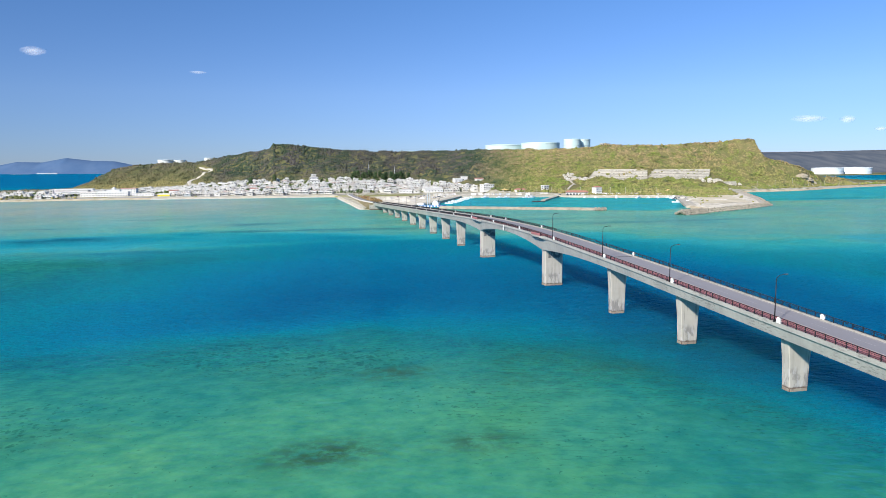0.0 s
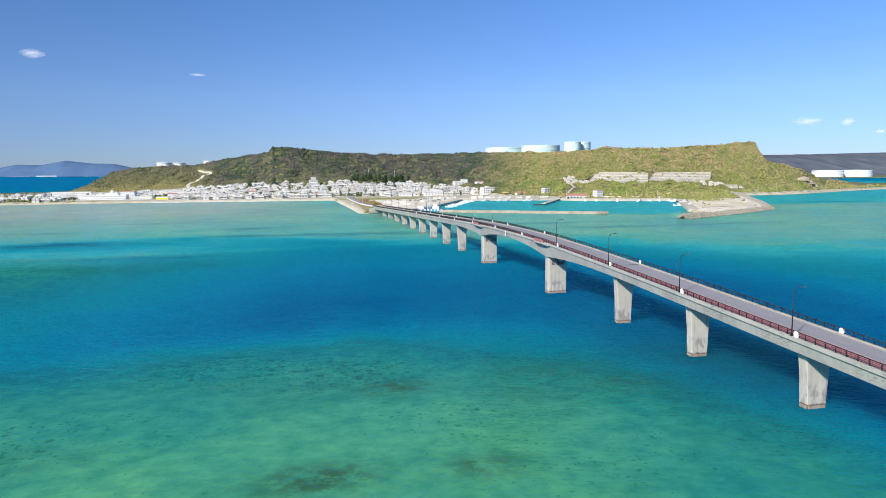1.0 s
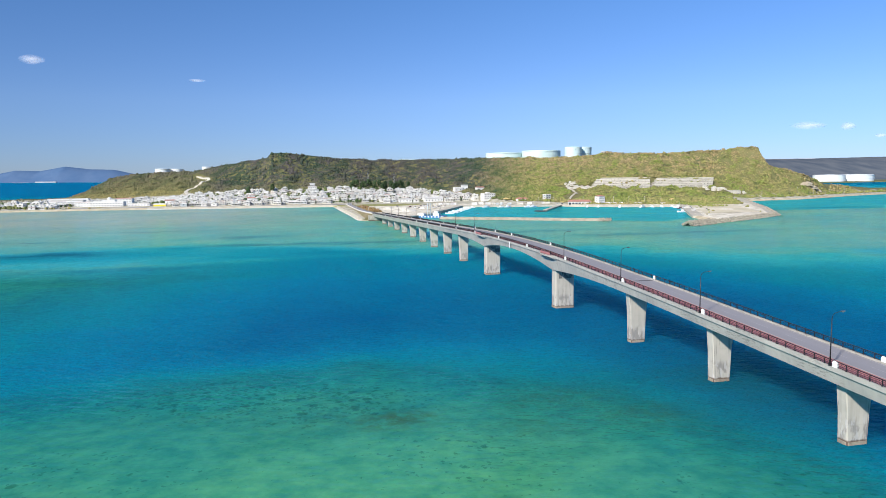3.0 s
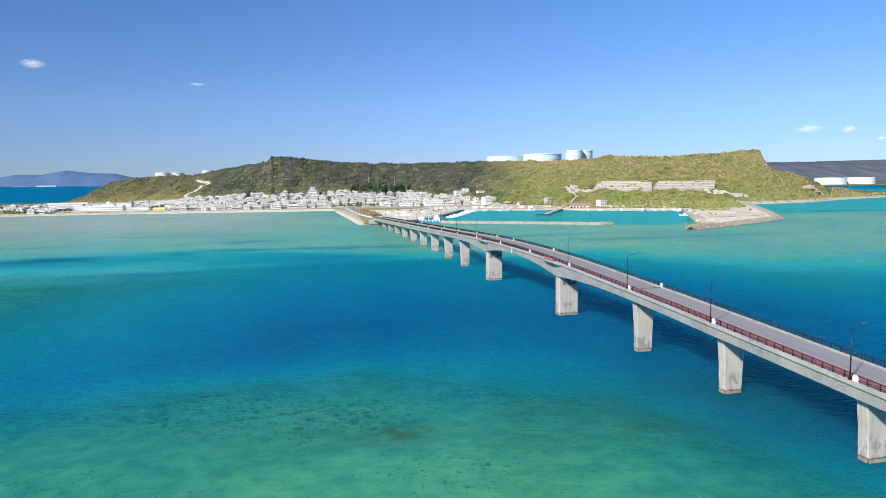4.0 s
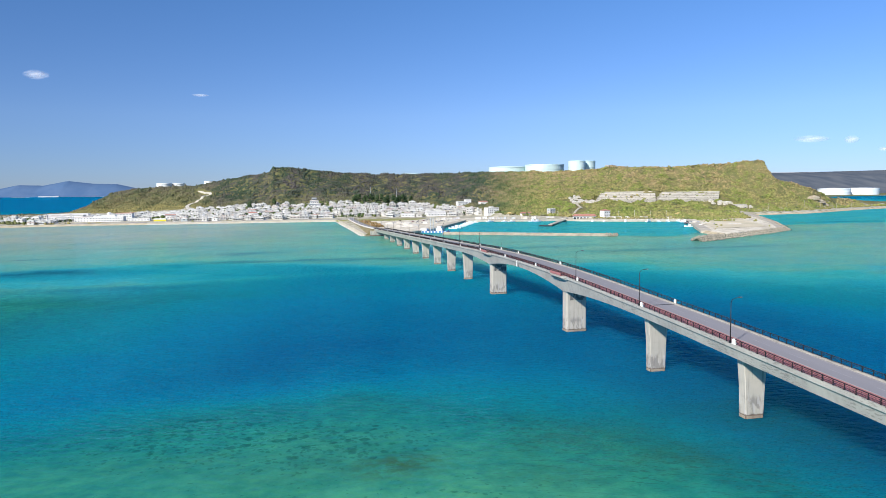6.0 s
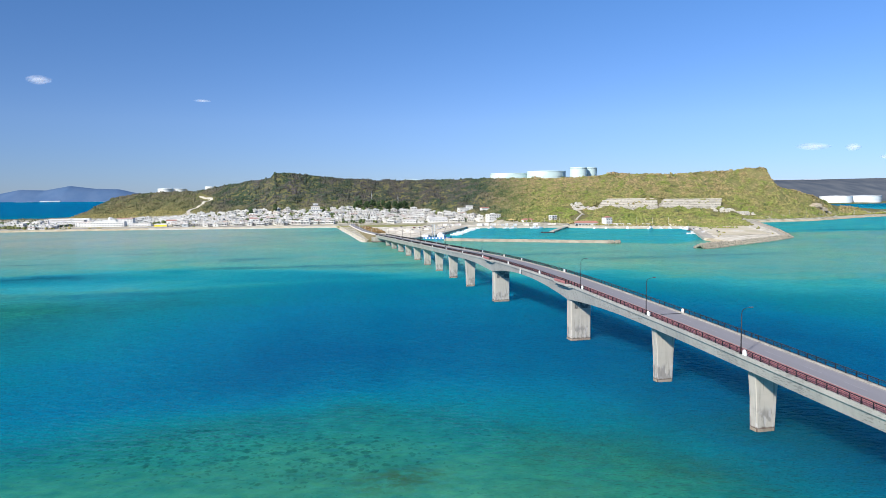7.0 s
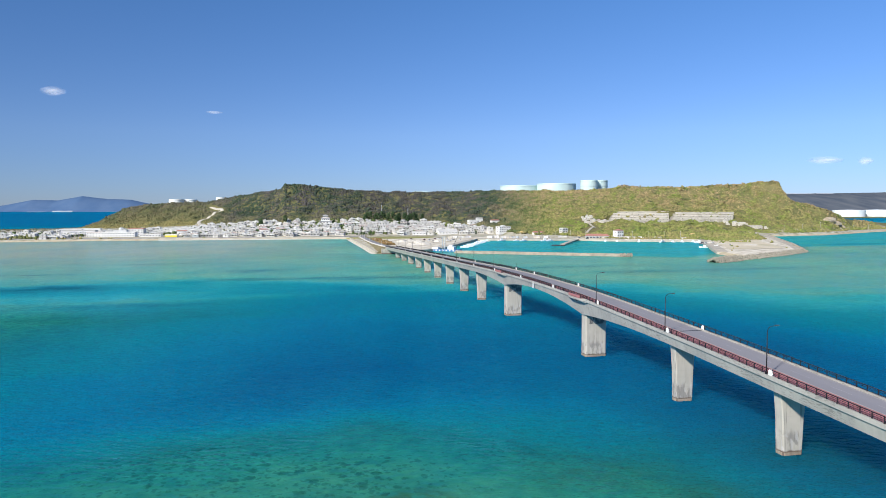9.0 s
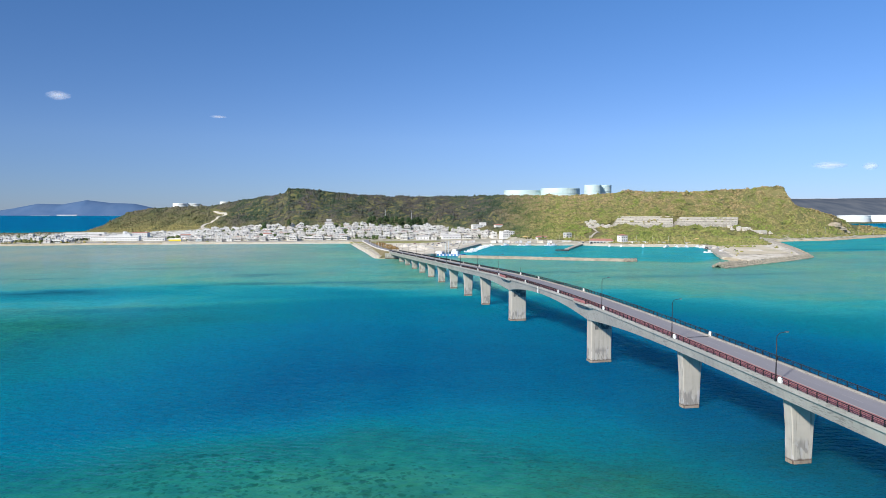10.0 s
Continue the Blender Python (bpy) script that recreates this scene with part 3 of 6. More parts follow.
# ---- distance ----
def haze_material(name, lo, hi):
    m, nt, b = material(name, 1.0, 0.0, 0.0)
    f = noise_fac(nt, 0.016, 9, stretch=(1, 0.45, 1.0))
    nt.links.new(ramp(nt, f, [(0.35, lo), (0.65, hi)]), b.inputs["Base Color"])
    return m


def range_of_hills(name, mat, x0, x1, y, base, heights, label, depth_m=250, seed=0.0):
    """A far ridge: a lengthwise profile with a rounded section."""
    xs = np.linspace(x0, x1, 160)
    hx = np.linspace(x0, x1, len(heights))
    prof = np.interp(xs, hx, heights) + wave_noise(xs, xs * 0, 160, seed) * 0.5 * np.clip(np.interp(xs, hx, heights) / 40, 0, 1)
    rows = [np.stack([xs, np.full_like(xs, y + dy), base + np.maximum(prof, 0) * k], 1) for dy, k in ((-depth_m, -0.02), (-depth_m * 0.7, 0.3), (-depth_m * 0.35, 0.72), (0, 1.0), (40, 0.9), (60, -0.02))]
    v = np.concatenate(rows)
    ob = new(name, np_mesh(name, v, grid_faces(160, 6), mat))
    return tagged(ob, label, "hills", kind="structure")


# distance haze over the mountains is put into this base colour
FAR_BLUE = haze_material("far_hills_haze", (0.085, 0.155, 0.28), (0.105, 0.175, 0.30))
# nearer hills: haze painted as a greyer blue
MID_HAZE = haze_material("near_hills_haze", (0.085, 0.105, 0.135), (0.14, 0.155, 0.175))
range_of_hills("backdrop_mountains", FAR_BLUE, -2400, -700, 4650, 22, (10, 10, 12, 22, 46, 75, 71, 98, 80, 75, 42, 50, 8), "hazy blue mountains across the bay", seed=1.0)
solid("backdrop_shore", Build().box(-2050, -900, 4380, 4395, 17, 21.5).box(-1640, -1540, 4378, 4394, 14, 24).box(-1500, -1390, 4378, 4396, 14, 29), worn("far_shore_pale", (0.6, 0.6, 0.6), (0.4, 0.42, 0.45), 0.02, 0.2), "pale far shoreline across the bay", "shore", kind="structure")
range_of_hills("backdrop_hills", MID_HAZE, 1500, 3600, 2700, 3, (40, 96, 97, 99, 104, 110, 112, 110), "hazy grey-blue hills of a farther island", 500, seed=2.0)

solid("backdrop_greenhouses", Build().box(2075, 2250, 2690, 2696, 97, 100.5).box(2262, 2350, 2690, 2696, 98, 101.5), worn("far_roofs", (0.62, 0.64, 0.68), (0.46, 0.48, 0.53), 0.02, 0.2), "pale roofs along the far ridge", "roofs", kind="structure")

# ---- bridge furniture ----
RAIL_TOP = 1.36


def railing(x, label):
    """One railing of the bridge: handrail with lower rail and balusters, and its posts."""
    bars = strip(x - 0.06, x + 0.06, RAIL_TOP - 0.12, RAIL_TOP, 4.0)
    rail = part("railing", bars, BLACK_METAL, bridge, label)
    part("lower_rail", strip(x - 0.03, x + 0.03, 0.42, 0.48, 4.0), BLACK_METAL, rail)
    part("middle_rail", strip(x - 0.025, x + 0.025, 0.98, 1.03, 4.0), BLACK_METAL, rail)
    post_mesh = Build().box(-0.06, 0.06, -0.06, 0.06, 0.2, RAIL_TOP).box(-0.1, 0.1, -0.1, 0.1, 0.2, 0.36).mesh("post", BLACK_METAL)
    rest, bal = Build(), Build()
    n = int((BRIDGE_Y1 - BRIDGE_Y0) / 2.29)
    for i in range(n):
        y = BRIDGE_Y0 + 2.29 * (i + 0.5)
        if -112 < y < 150:
            part("post", post_mesh, BLACK_METAL, rail).location = (x, y, deck_z(y))
        else:
            rest.box(x - 0.06, x + 0.06, y - 0.06, y + 0.06, deck_z(y) + 0.2, deck_z(y) + RAIL_TOP)
        if y > -112:
            for k in range(1, 9):
                yb = y + 2.29 * k / 9
                g = float(np.interp(yb, (20, 75), (0.009, 0.022)))
                bal.box(x - g, x + g, yb - g * 0.8, yb + g * 0.8, deck_z(yb) + 0.46, deck_z(yb) + 1.26)
    tagged(part("distant_posts", rest, BLACK_METAL, rail), kind="stuff")
    tagged(part("railing_infill", bal, BLACK_METAL, rail), kind="stuff")


railing(-2.28, "black metal railing beside the sidewalk")
railing(7.45, "black metal railing beside the carriageway")

# balconies beside the two main piers, with their own red-backed rail
for y in (50.4, 132.6):
    z = deck_z(y)
    bal = Build().rings([[(-2.55, y + dy * 1.25, z - 1.0 + (0.4 if k == 0 else 0)), (-2.55, y + dy * 1.25, z + 0.28), (-2.55 - out, y + dy, z + 0.28), (-2.55 - out, y + dy, z - 0.3)]
                         for k, (dy, out) in enumerate(((-6, 0.05), (-4.4, 1.3), (4.4, 1.3), (6, 0.05)))])
    balcony = part("balcony", bal, GIRDER, bridge, "viewing balcony corbelled out over the main pier")
    part("corbel", Build().rings([[(0.1, y - w, zz), (0.1, y + w, zz), (xx, y + w, zz), (xx, y - w, zz)] for xx, zz, w in ((-0.58, z - 4.6, 1.5), (-0.62, z - 2.6, 1.55), (-1.3, z - 1.8, 1.7), (-3.2, z - 0.9, 1.9))]), PIER, balcony)
    part("balcony_floor", Build().box(-3.7, -2.5, y - 4.4, y + 4.4, z + 0.28, z + 0.31), RED_PAVING, balcony)
    part("balcony_rail", Build().box(-3.78, -3.68, y - 4.5, y + 4.5, z + 1.2, z + 1.32).box(-3.76, -3.7, y - 4.5, y + 4.5, z + 0.45, z + 0.5), BLACK_METAL, balcony)
    part("balcony_panel", Build().box(-3.72, -3.69, y - 4.4, y + 4.4, z + 0.3, z + 1.15), RED_PAVING, balcony, "red panel under the rail")

# white pilasters in the railings
pil = Build()
pil.rings([[(px, py, z) for px, py in chamfered(w, d, 0.05)] for w, d, z in ((0.22, 0.46, 0.2), (0.22, 0.46, 0.98), (0.215, 0.40, 1.14), (0.2, 0.27, 1.26), (0.16, 0.12, 1.31))])
pil_mesh = pil.mesh("pilaster", WHITE_PAINT)
LAMP_Y = [-183.4, -146.8, -110.2, -73.6, -37.0, -1.0, 37.3] + [143.7 + 36.6 * i for i in range(11)]
for y in LAMP_Y + [72.8, 107.4]:
    part("pilaster", pil_mesh, WHITE_PAINT, bridge, "white painted pilaster").location = (-2.28, y - 1.0, deck_z(y))
for y in [-147.5, -74.2, -0.8, 73.7, 119, 142.8, 177.8] + [214.5 + 36.6 * i for i in range(9)]:
    part("pilaster", pil_mesh, WHITE_PAINT, bridge, "white painted pilaster").location = (7.45, y, deck_z(y))

# expansion joints, lane lines
DARK_STEEL = worn("joint_steel", (0.035, 0.035, 0.04), (0.02, 0.02, 0.024), 1.0, 10.0, 0.6)
for y, w in ((-0.4, 0.7), (183.4, 0.35), (-146.8, 0.35)):
    part("expansion_joint", Build().box(1.2, 7.15, y - w / 2, y + w / 2, deck_z(y) + 0.02, deck_z(y) + 0.045), DARK_STEEL, bridge)
LINE = worn("road_line", (0.34, 0.335, 0.35), (0.25, 0.245, 0.26), 0.6, 6.0, 0.8, 0.0)
for x in (1.65, 6.75):
    part("edge_line", strip(x - 0.07, x + 0.07, 0.028, 0.036, 6.0), LINE, bridge)
for y in np.arange(BRIDGE_Y0, BRIDGE_Y1 - 6, 10.0):
    part("centre_line", Build().rings([[(4.1, yy, deck_z(yy) + 0.028), (4.24, yy, deck_z(yy) + 0.028), (4.24, yy, deck_z(yy) + 0.036), (4.1, yy, deck_z(yy) + 0.036)] for yy in (y, y + 5)]), LINE, bridge)

# brackets, drain pipes and the sign over the fairway
for y in np.arange(-200, 500, 18.3):
    z = deck_z(y)
    part("drain_pipe", Build().tube([(-1.2, y, z - 0.5), (-1.2, y, z - 1.7)], 0.09), CONCRETE, bridge)
z = deck_z(91.5)
part("fairway_sign", Build().box(-2.62, -2.54, 91.0, 92.0, z - 2.1, z - 0.2).box(-2.62, -2.5, 91.4, 91.6, z - 0.4, z + 0.3), WHITE_PAINT, bridge, "white fairway mark hung below the edge")
part("navigation_pole", Build().tube([(7.6, 143.6, deck_z(143.6)), (7.6, 143.6, deck_z(143.6) + 3.4)], 0.06), BLACK_METAL, bridge)

# ---- street lamps on the bridge ----
LAMP_HEAD = worn("lamp_housing", (0.10, 0.10, 0.11), (0.06, 0.06, 0.065), 2.0, 10.0, 0.4, 0.0)


def street_lamp():
    lamp = thing("street_lamp", "tall dark street lamp with a curved arm on the bridge", "street lamp", "lamps along the bridge")
    part("base", Build().box(-0.16, 0.16, -0.16, 0.16, 0, 0.5).box(-0.22, 0.22, -0.22, 0.22, 0, 0.06), BLACK_METAL, lamp)
    part("pole", Build().tube([(0, 0, 0.4), (0, 0, 4.0), (0, 0, 7.75)], [0.11, 0.095, 0.07]), BLACK_METAL, lamp, smooth=True)
    arc = [(1.1 - 1.1 * math.cos(a), 0, 7.75 + 0.95 * math.sin(a)) for a in np.linspace(0, math.pi / 2, 7)]
    part("arm", Build().tube(arc + [(1.7, 0, 8.77)], 0.055), BLACK_METAL, lamp, smooth=True)
    head = part("lamp_head", Build().rings([[(x, y * w, 8.78 + z) for y, z in ((-1, 0), (-0.7, 0.1), (0.7, 0.1), (1, 0), (0.6, -0.07), (-0.6, -0.07))] for x, w in ((1.6, 0.08), (1.75, 0.14), (2.2, 0.16), (2.4, 0.09))]), LAMP_HEAD, lamp, smooth=True)
    glass, nt, b = material("lamp_glass", 0.2)
    b.inputs["Base Color"].default_value = (0.6, 0.6, 0.56, 1)
    part("lens", Build().box(1.8, 2.25, -0.1, 0.1, 8.69, 8.715), glass, head)
    return lamp


first = street_lamp()
first.matrix_basis = pose(-2.4, LAMP_Y[0], deck_z(LAMP_Y[0]) + 0.28)
for y in LAMP_Y[1:]:
    copy_thing(first, pose(-2.4, y, deck_z(y) + 0.28))

# ---- causeway, quays and breakwaters ----
LIGHT_CONCRETE = worn("pale_concrete", (0.66, 0.62, 0.54), (0.46, 0.43, 0.37), 0.08, 1.5, 0.85)
QUAY = worn("quay_concrete", (0.54, 0.49, 0.40), (0.34, 0.31, 0.255), 0.1, 1.2, 0.9)
BLOCK = worn("armour_concrete", (0.42, 0.38, 0.30), (0.22, 0.20, 0.155), 0.25, 2.0, 0.95, vary=0.2)
GRASS_BANK = worn("dry_bank", (0.26, 0.20, 0.11), (0.12, 0.12, 0.05), 0.15, 1.5, 0.95, 0.1)


def ribbon(points, section):
    """A bar of the given section (offsets to the left of the way, heights) along points (x, y, z)."""
    pts = [Vector(p) for p in points]
    rings = []
    for i, p in enumerate(pts):
        d = pts[min(i + 1, len(pts) - 1)] - pts[max(i - 1, 0)]
        side = Vector((-d.y, d.x, 0)).normalized()
        rings.append([p + side * o + Vector((0, 0, h)) for o, h in section])
    return Build().rings(rings)


BANK = [(2.6, 526.8, 6.9), (2.6, 560, 5.9), (2.8, 600, 4.9), (3.2, 660, 3.6), (4.0, 740, 3.0), (5.0, 850, 3.0), (10, 905, 3.2)]
solid("causeway_bank", ribbon(BANK, [(14, -6), (-9, -6), (-6, -0.05), (6, -0.05)]), GRASS_BANK, "dry grassy embankment of the causeway", "embankment", kind="structure")
solid("road_causeway", ribbon(BANK, [(3.2, -0.04), (-3.2, -0.04), (-3.2, 0.03), (3.2, 0.03)]), ASPHALT, "grey asphalt road on the causeway", "road", kind="structure")
solid("sidewalk_causeway", ribbon(BANK, [(5.4, -0.04), (3.3, -0.04), (3.3, 0.18), (5.4, 0.18)]), LIGHT_CONCRETE, "pale sidewalk beside the causeway road", "pavement", kind="structure")
solid("parapet_causeway", ribbon(BANK, [(5.8, -0.1), (5.5, -0.1), (5.5, 0.95), (5.8, 0.95)]), WHITE_PAINT, "white low parapet along the causeway", "parapet", kind="structure")
solid("abutment", Build().box(-6.5, 10.5, 524.5, 529, -5, 5.2).box(-2.6, 7.8, 525.5, 528, 5.2, 6.3), PIER, "stained concrete bridge abutment", "abutment", kind="structure")
SHORE = [(-275, 886, 0), (-190, 877, 0), (-33, 859, 0), (-16, 852, 0), (-15.5, 740, 0), (-14, 625, 0), (-14, 540, 0), (-13, 528, 0)]
solid("seawall", ribbon(SHORE, [(0.5, -4), (0.5, 3.1), (1.0, 3.1), (1.2, 2.6), (4.5, 2.55), (4.5, -4)]), QUAY, "grey concrete seawall along the shore", "seawall", kind="structure")
solid("seawall_apron", ribbon(SHORE, [(-2.6, -4), (-2.6, 0.45), (-0.2, 0.75), (0.49, 0.75), (0.49, -4)]), LIGHT_CONCRETE, "pale concrete apron at the foot of the seawall", "seawall", kind="structure")
solid("shore_road", ribbon([(-700, 925, 2.75), (-340, 912, 2.75), (-190, 894, 2.75), (-33, 877, 2.75), (0, 876, 2.95)], [(3, -0.3), (-3, -0.3), (-3, 0.02), (3, 0.02)]), ASPHALT, "grey road along the shore", "road", kind="structure")

QUAYS = [(22, 533, 0), (42, 548, 0), (66, 580, 0), (150, 764, 0), (163, 759, 0), (226, 737, 0), (278, 729, 0), (292, 706, 0), (345, 671, 0), (405, 648, 0), (388, 610, 0), (300, 445, 0)]
solid("quay", ribbon(QUAYS[:4], [(-0.3, -5), (-0.3, 2.3), (7, 2.46), (7, -5)]), QUAY, "grey concrete harbour quay", "quay", kind="structure")
solid("quay_north", ribbon(QUAYS[3:10], [(-0.3, -5), (-0.3, 2.3), (16, 2.5), (16, -5)]), QUAY, "grey concrete harbour quay", "quay", kind="structure")
solid("quay_east", ribbon(QUAYS[9:], [(-0.3, -5), (-0.3, 2.3), (10, 2.48), (10, -5)]), QUAY, "grey concrete harbour quay", "quay", kind="structure")


def armour(name, line, rows, spacing, size, seed, label):
    """Rows of armour blocks, each a four-footed lump, along a mound; joined as one heap."""
    rnd = random.Random(seed)
    b = Build()
    for (x0, y0), (x1, y1) in zip(line, line[1:]):
        n = int(math.hypot(x1 - x0, y1 - y0) / spacing)
        d = Vector((x1 - x0, y1 - y0, 0)).normalized()
        side = Vector((-d.y, d.x, 0))
        for i in range(n):
            p0 = Vector((x0, y0, 0)) + d * spacing * (i + 0.5)
            for off, z in rows:
                p = p0 + side * (off + rnd.uniform(-0.3, 0.3)) + d * rnd.uniform(-0.4, 0.4)
                s = size * rnd.uniform(0.85, 1.2)
                m = Matrix.Translation((p.x, p.y, z + rnd.uniform(-0.25, 0.25))) @ Euler((rnd.uniform(-0.5, 0.5), rnd.uniform(-0.5, 0.5), rnd.uniform(0, 6))).to_matrix().to_4x4()
                b.rings([[m @ Vector((s * r * math.cos(a), s * r * math.sin(a), s * h)) for a in (0.2, 1.3, 2.4, 3.5, 4.6, 5.6)] for r, h in ((0.28, -0.55), (0.62, -0.1), (0.5, 0.3), (0.2, 0.6))])
    return solid(name, b, BLOCK, label, "armour blocks", kind="stuff")


BREAK = [(66, 524, 0), (120, 490, 0), (165, 462, 0), (204, 438, 0)]
solid("breakwater", ribbon(BREAK, [(-4.5, -5), (-3.0, 1.6), (-0.5, 1.6), (-0.5, 2.5), (0.3, 2.5), (0.3, 1.5), (4, 1.5), (4, -5)]), BLOCK, "long low weathered concrete breakwater", "breakwater", kind="structure")
armour("breakwater_blocks", [(66, 519.5), (120, 485.5), (165, 457.5), (206, 433)], ((0, -0.3), (1.6, 0.4), (3.0, 1.0)), 1.9, 1.3, 3, "weathered concrete blocks heaped along the breakwater")
armour("breakwater_head", [(198, 439), (210, 433)], ((-3, 0.6), (-1, 1.5), (1, 2.2), (3, 1.7), (4.6, 0.6)), 1.7, 1.4, 4, "concrete blocks round the breakwater head")
POINT = [(254, 361, 0), (300, 389, 0), (350, 419, 0), (397, 452, 0), (450, 532, 0), (520, 650, 0), (586, 764, 0)]
solid("point_seawall", ribbon(POINT[1:], [(-3, -5), (-1.5, 2.4), (-0.4, 2.4), (-0.4, 3.7), (0.4, 3.7), (0.4, 2.6), (7, 2.55), (9, -5)]), QUAY, "grey seawall round the reclaimed point", "seawall", kind="structure")
armour("point_blocks", [(240, 355), (300, 387), (350, 416), (398, 449), (450, 531)], ((-1.6, 0.3), (0.2, 1.6), (2.0, 2.8)), 2.3, 1.9, 5, "concrete armour blocks in rows along the seawall")
armour("point_head", [(239, 355), (272, 373)], ((-5, 0.4), (-3, 1.8), (-1, 3.0), (1, 3.2), (3, 2.4), (5, 0.8)), 2.2, 2.1, 6, "rough heap of pale armour blocks at the groyne head")
solid("yard_lot", Build().add([(330, 470, 2.62), (395, 475, 2.62), (480, 640, 2.62), (420, 645, 2.62)], [(0, 1, 2, 3)]).box(331, 332, 480, 481, 2.0, 2.7), worn("yard_gravel", (0.72, 0.63, 0.48), (0.48, 0.43, 0.28), 0.03, 0.5, 0.95, 0.05), "bare pale gravel yard on the reclaimed point", "yard", kind="structure")

# ---- houses ----


def tinted(name, stops, rough=0.75, grime=(0.75, 0.74, 0.70)):
    """Plastered walls whose colour is drawn per object, with runs of grime."""
    m, nt, b = material(name, rough, 0.0, 0.3)
    oi = nt.nodes.new("ShaderNodeObjectInfo")
    c = ramp(nt, oi.outputs["Random"], stops)
    g = noise_fac(nt, 0.5, 5, stretch=(1, 1, 0.3))
    c = mix(nt, 1.0, c, ramp(nt, g, [(0.35, grime), (0.6, (1, 1, 1))]), "MULTIPLY")
    nt.links.new(c, b.inputs["Base Color"])
    return m


WALLS = tinted("plaster", [(0.0, (0.74, 0.72, 0.68)), (0.3, (0.82, 0.81, 0.79)), (0.45, (0.60, 0.59, 0.56)), (0.6, (0.70, 0.65, 0.55)), (0.75, (0.50, 0.50, 0.51)), (0.85, (0.80, 0.79, 0.77)), (0.93, (0.46, 0.52, 0.56)), (1.0, (0.68, 0.56, 0.46))])
ROOFS = tinted("roof_slab", [(0.0, (0.60, 0.59, 0.57)), (0.4, (0.80, 0.80, 0.78)), (0.7, (0.52, 0.51, 0.49)), (0.85, (0.70, 0.68, 0.65)), (0.93, (0.52, 0.36, 0.32)), (1.0, (0.8, 0.8, 0.79))])
TILE_RED = worn("red_tile", (0.50, 0.24, 0.18), (0.34, 0.16, 0.12), 0.4, 4.0, 0.8)
WINDOW, wnt, wb = material("window_glass", 0.12)
wb.inputs["Base Color"].default_value = (0.035, 0.045, 0.055, 1)
TANK_STEEL = worn("steel_tank", (0.62, 0.63, 0.64), (0.45, 0.46, 0.47), 1.0, 6.0, 0.4, 0.0, 0.5)
WHITE_WALL = worn("white_wall", (0.80, 0.80, 0.79), (0.66, 0.65, 0.63), 0.15, 1.5, 0.7)
YELLOW = worn("yellow_paint", (0.85, 0.72, 0.04), (0.7, 0.58, 0.03), 0.4, 3.0, 0.6)


def storey(b, w, d, z0, z1, x=0.0, y=0.0):
    return b.box(x - w / 2, x + w / 2, y - d / 2, y + d / 2, z0, z1)


def slab_roof(b, w, d, z, x=0.0, y=0.0, lip=0.45):
    """A flat roof with overhang and parapet."""
    ww, dd = w / 2 + lip, d / 2 + lip
    b.box(x - ww, x + ww, y - dd, y + dd, z, z + 0.25)
    for q in ((x - w / 2, x + w / 2, y - d / 2, y - d / 2 + 0.18), (x - w / 2, x + w / 2, y + d / 2 - 0.18, y + d / 2),
              (x - w / 2, x - w / 2 + 0.18, y - d / 2 + 0.18, y + d / 2 - 0.18), (x + w / 2 - 0.18, x + w / 2, y - d / 2 + 0.18, y + d / 2 - 0.18)):
        b.box(*q, z + 0.25, z + 0.8)
    return b


def windows(parent, w, d, z, n, x=0.0, y=0.0, high=1.35, wide=1.8):
    """Panes on the front and the west side, set 3 cm proud with a sill."""
    pane = Build().box(-wide / 2, wide / 2, -0.03, 0.06, 0, high).mesh("window", WINDOW)
    side = Build().box(-0.03, 0.06, -wide / 2, wide / 2, 0, high).mesh("window", WINDOW)
    for i in range(n):
        part("window", pane, WINDOW, parent).location = (x - w / 2 + w * (i + 0.5) / n, y - d / 2, z)
    part("window", side, WINDOW, parent).location = (x - w / 2, y, z)


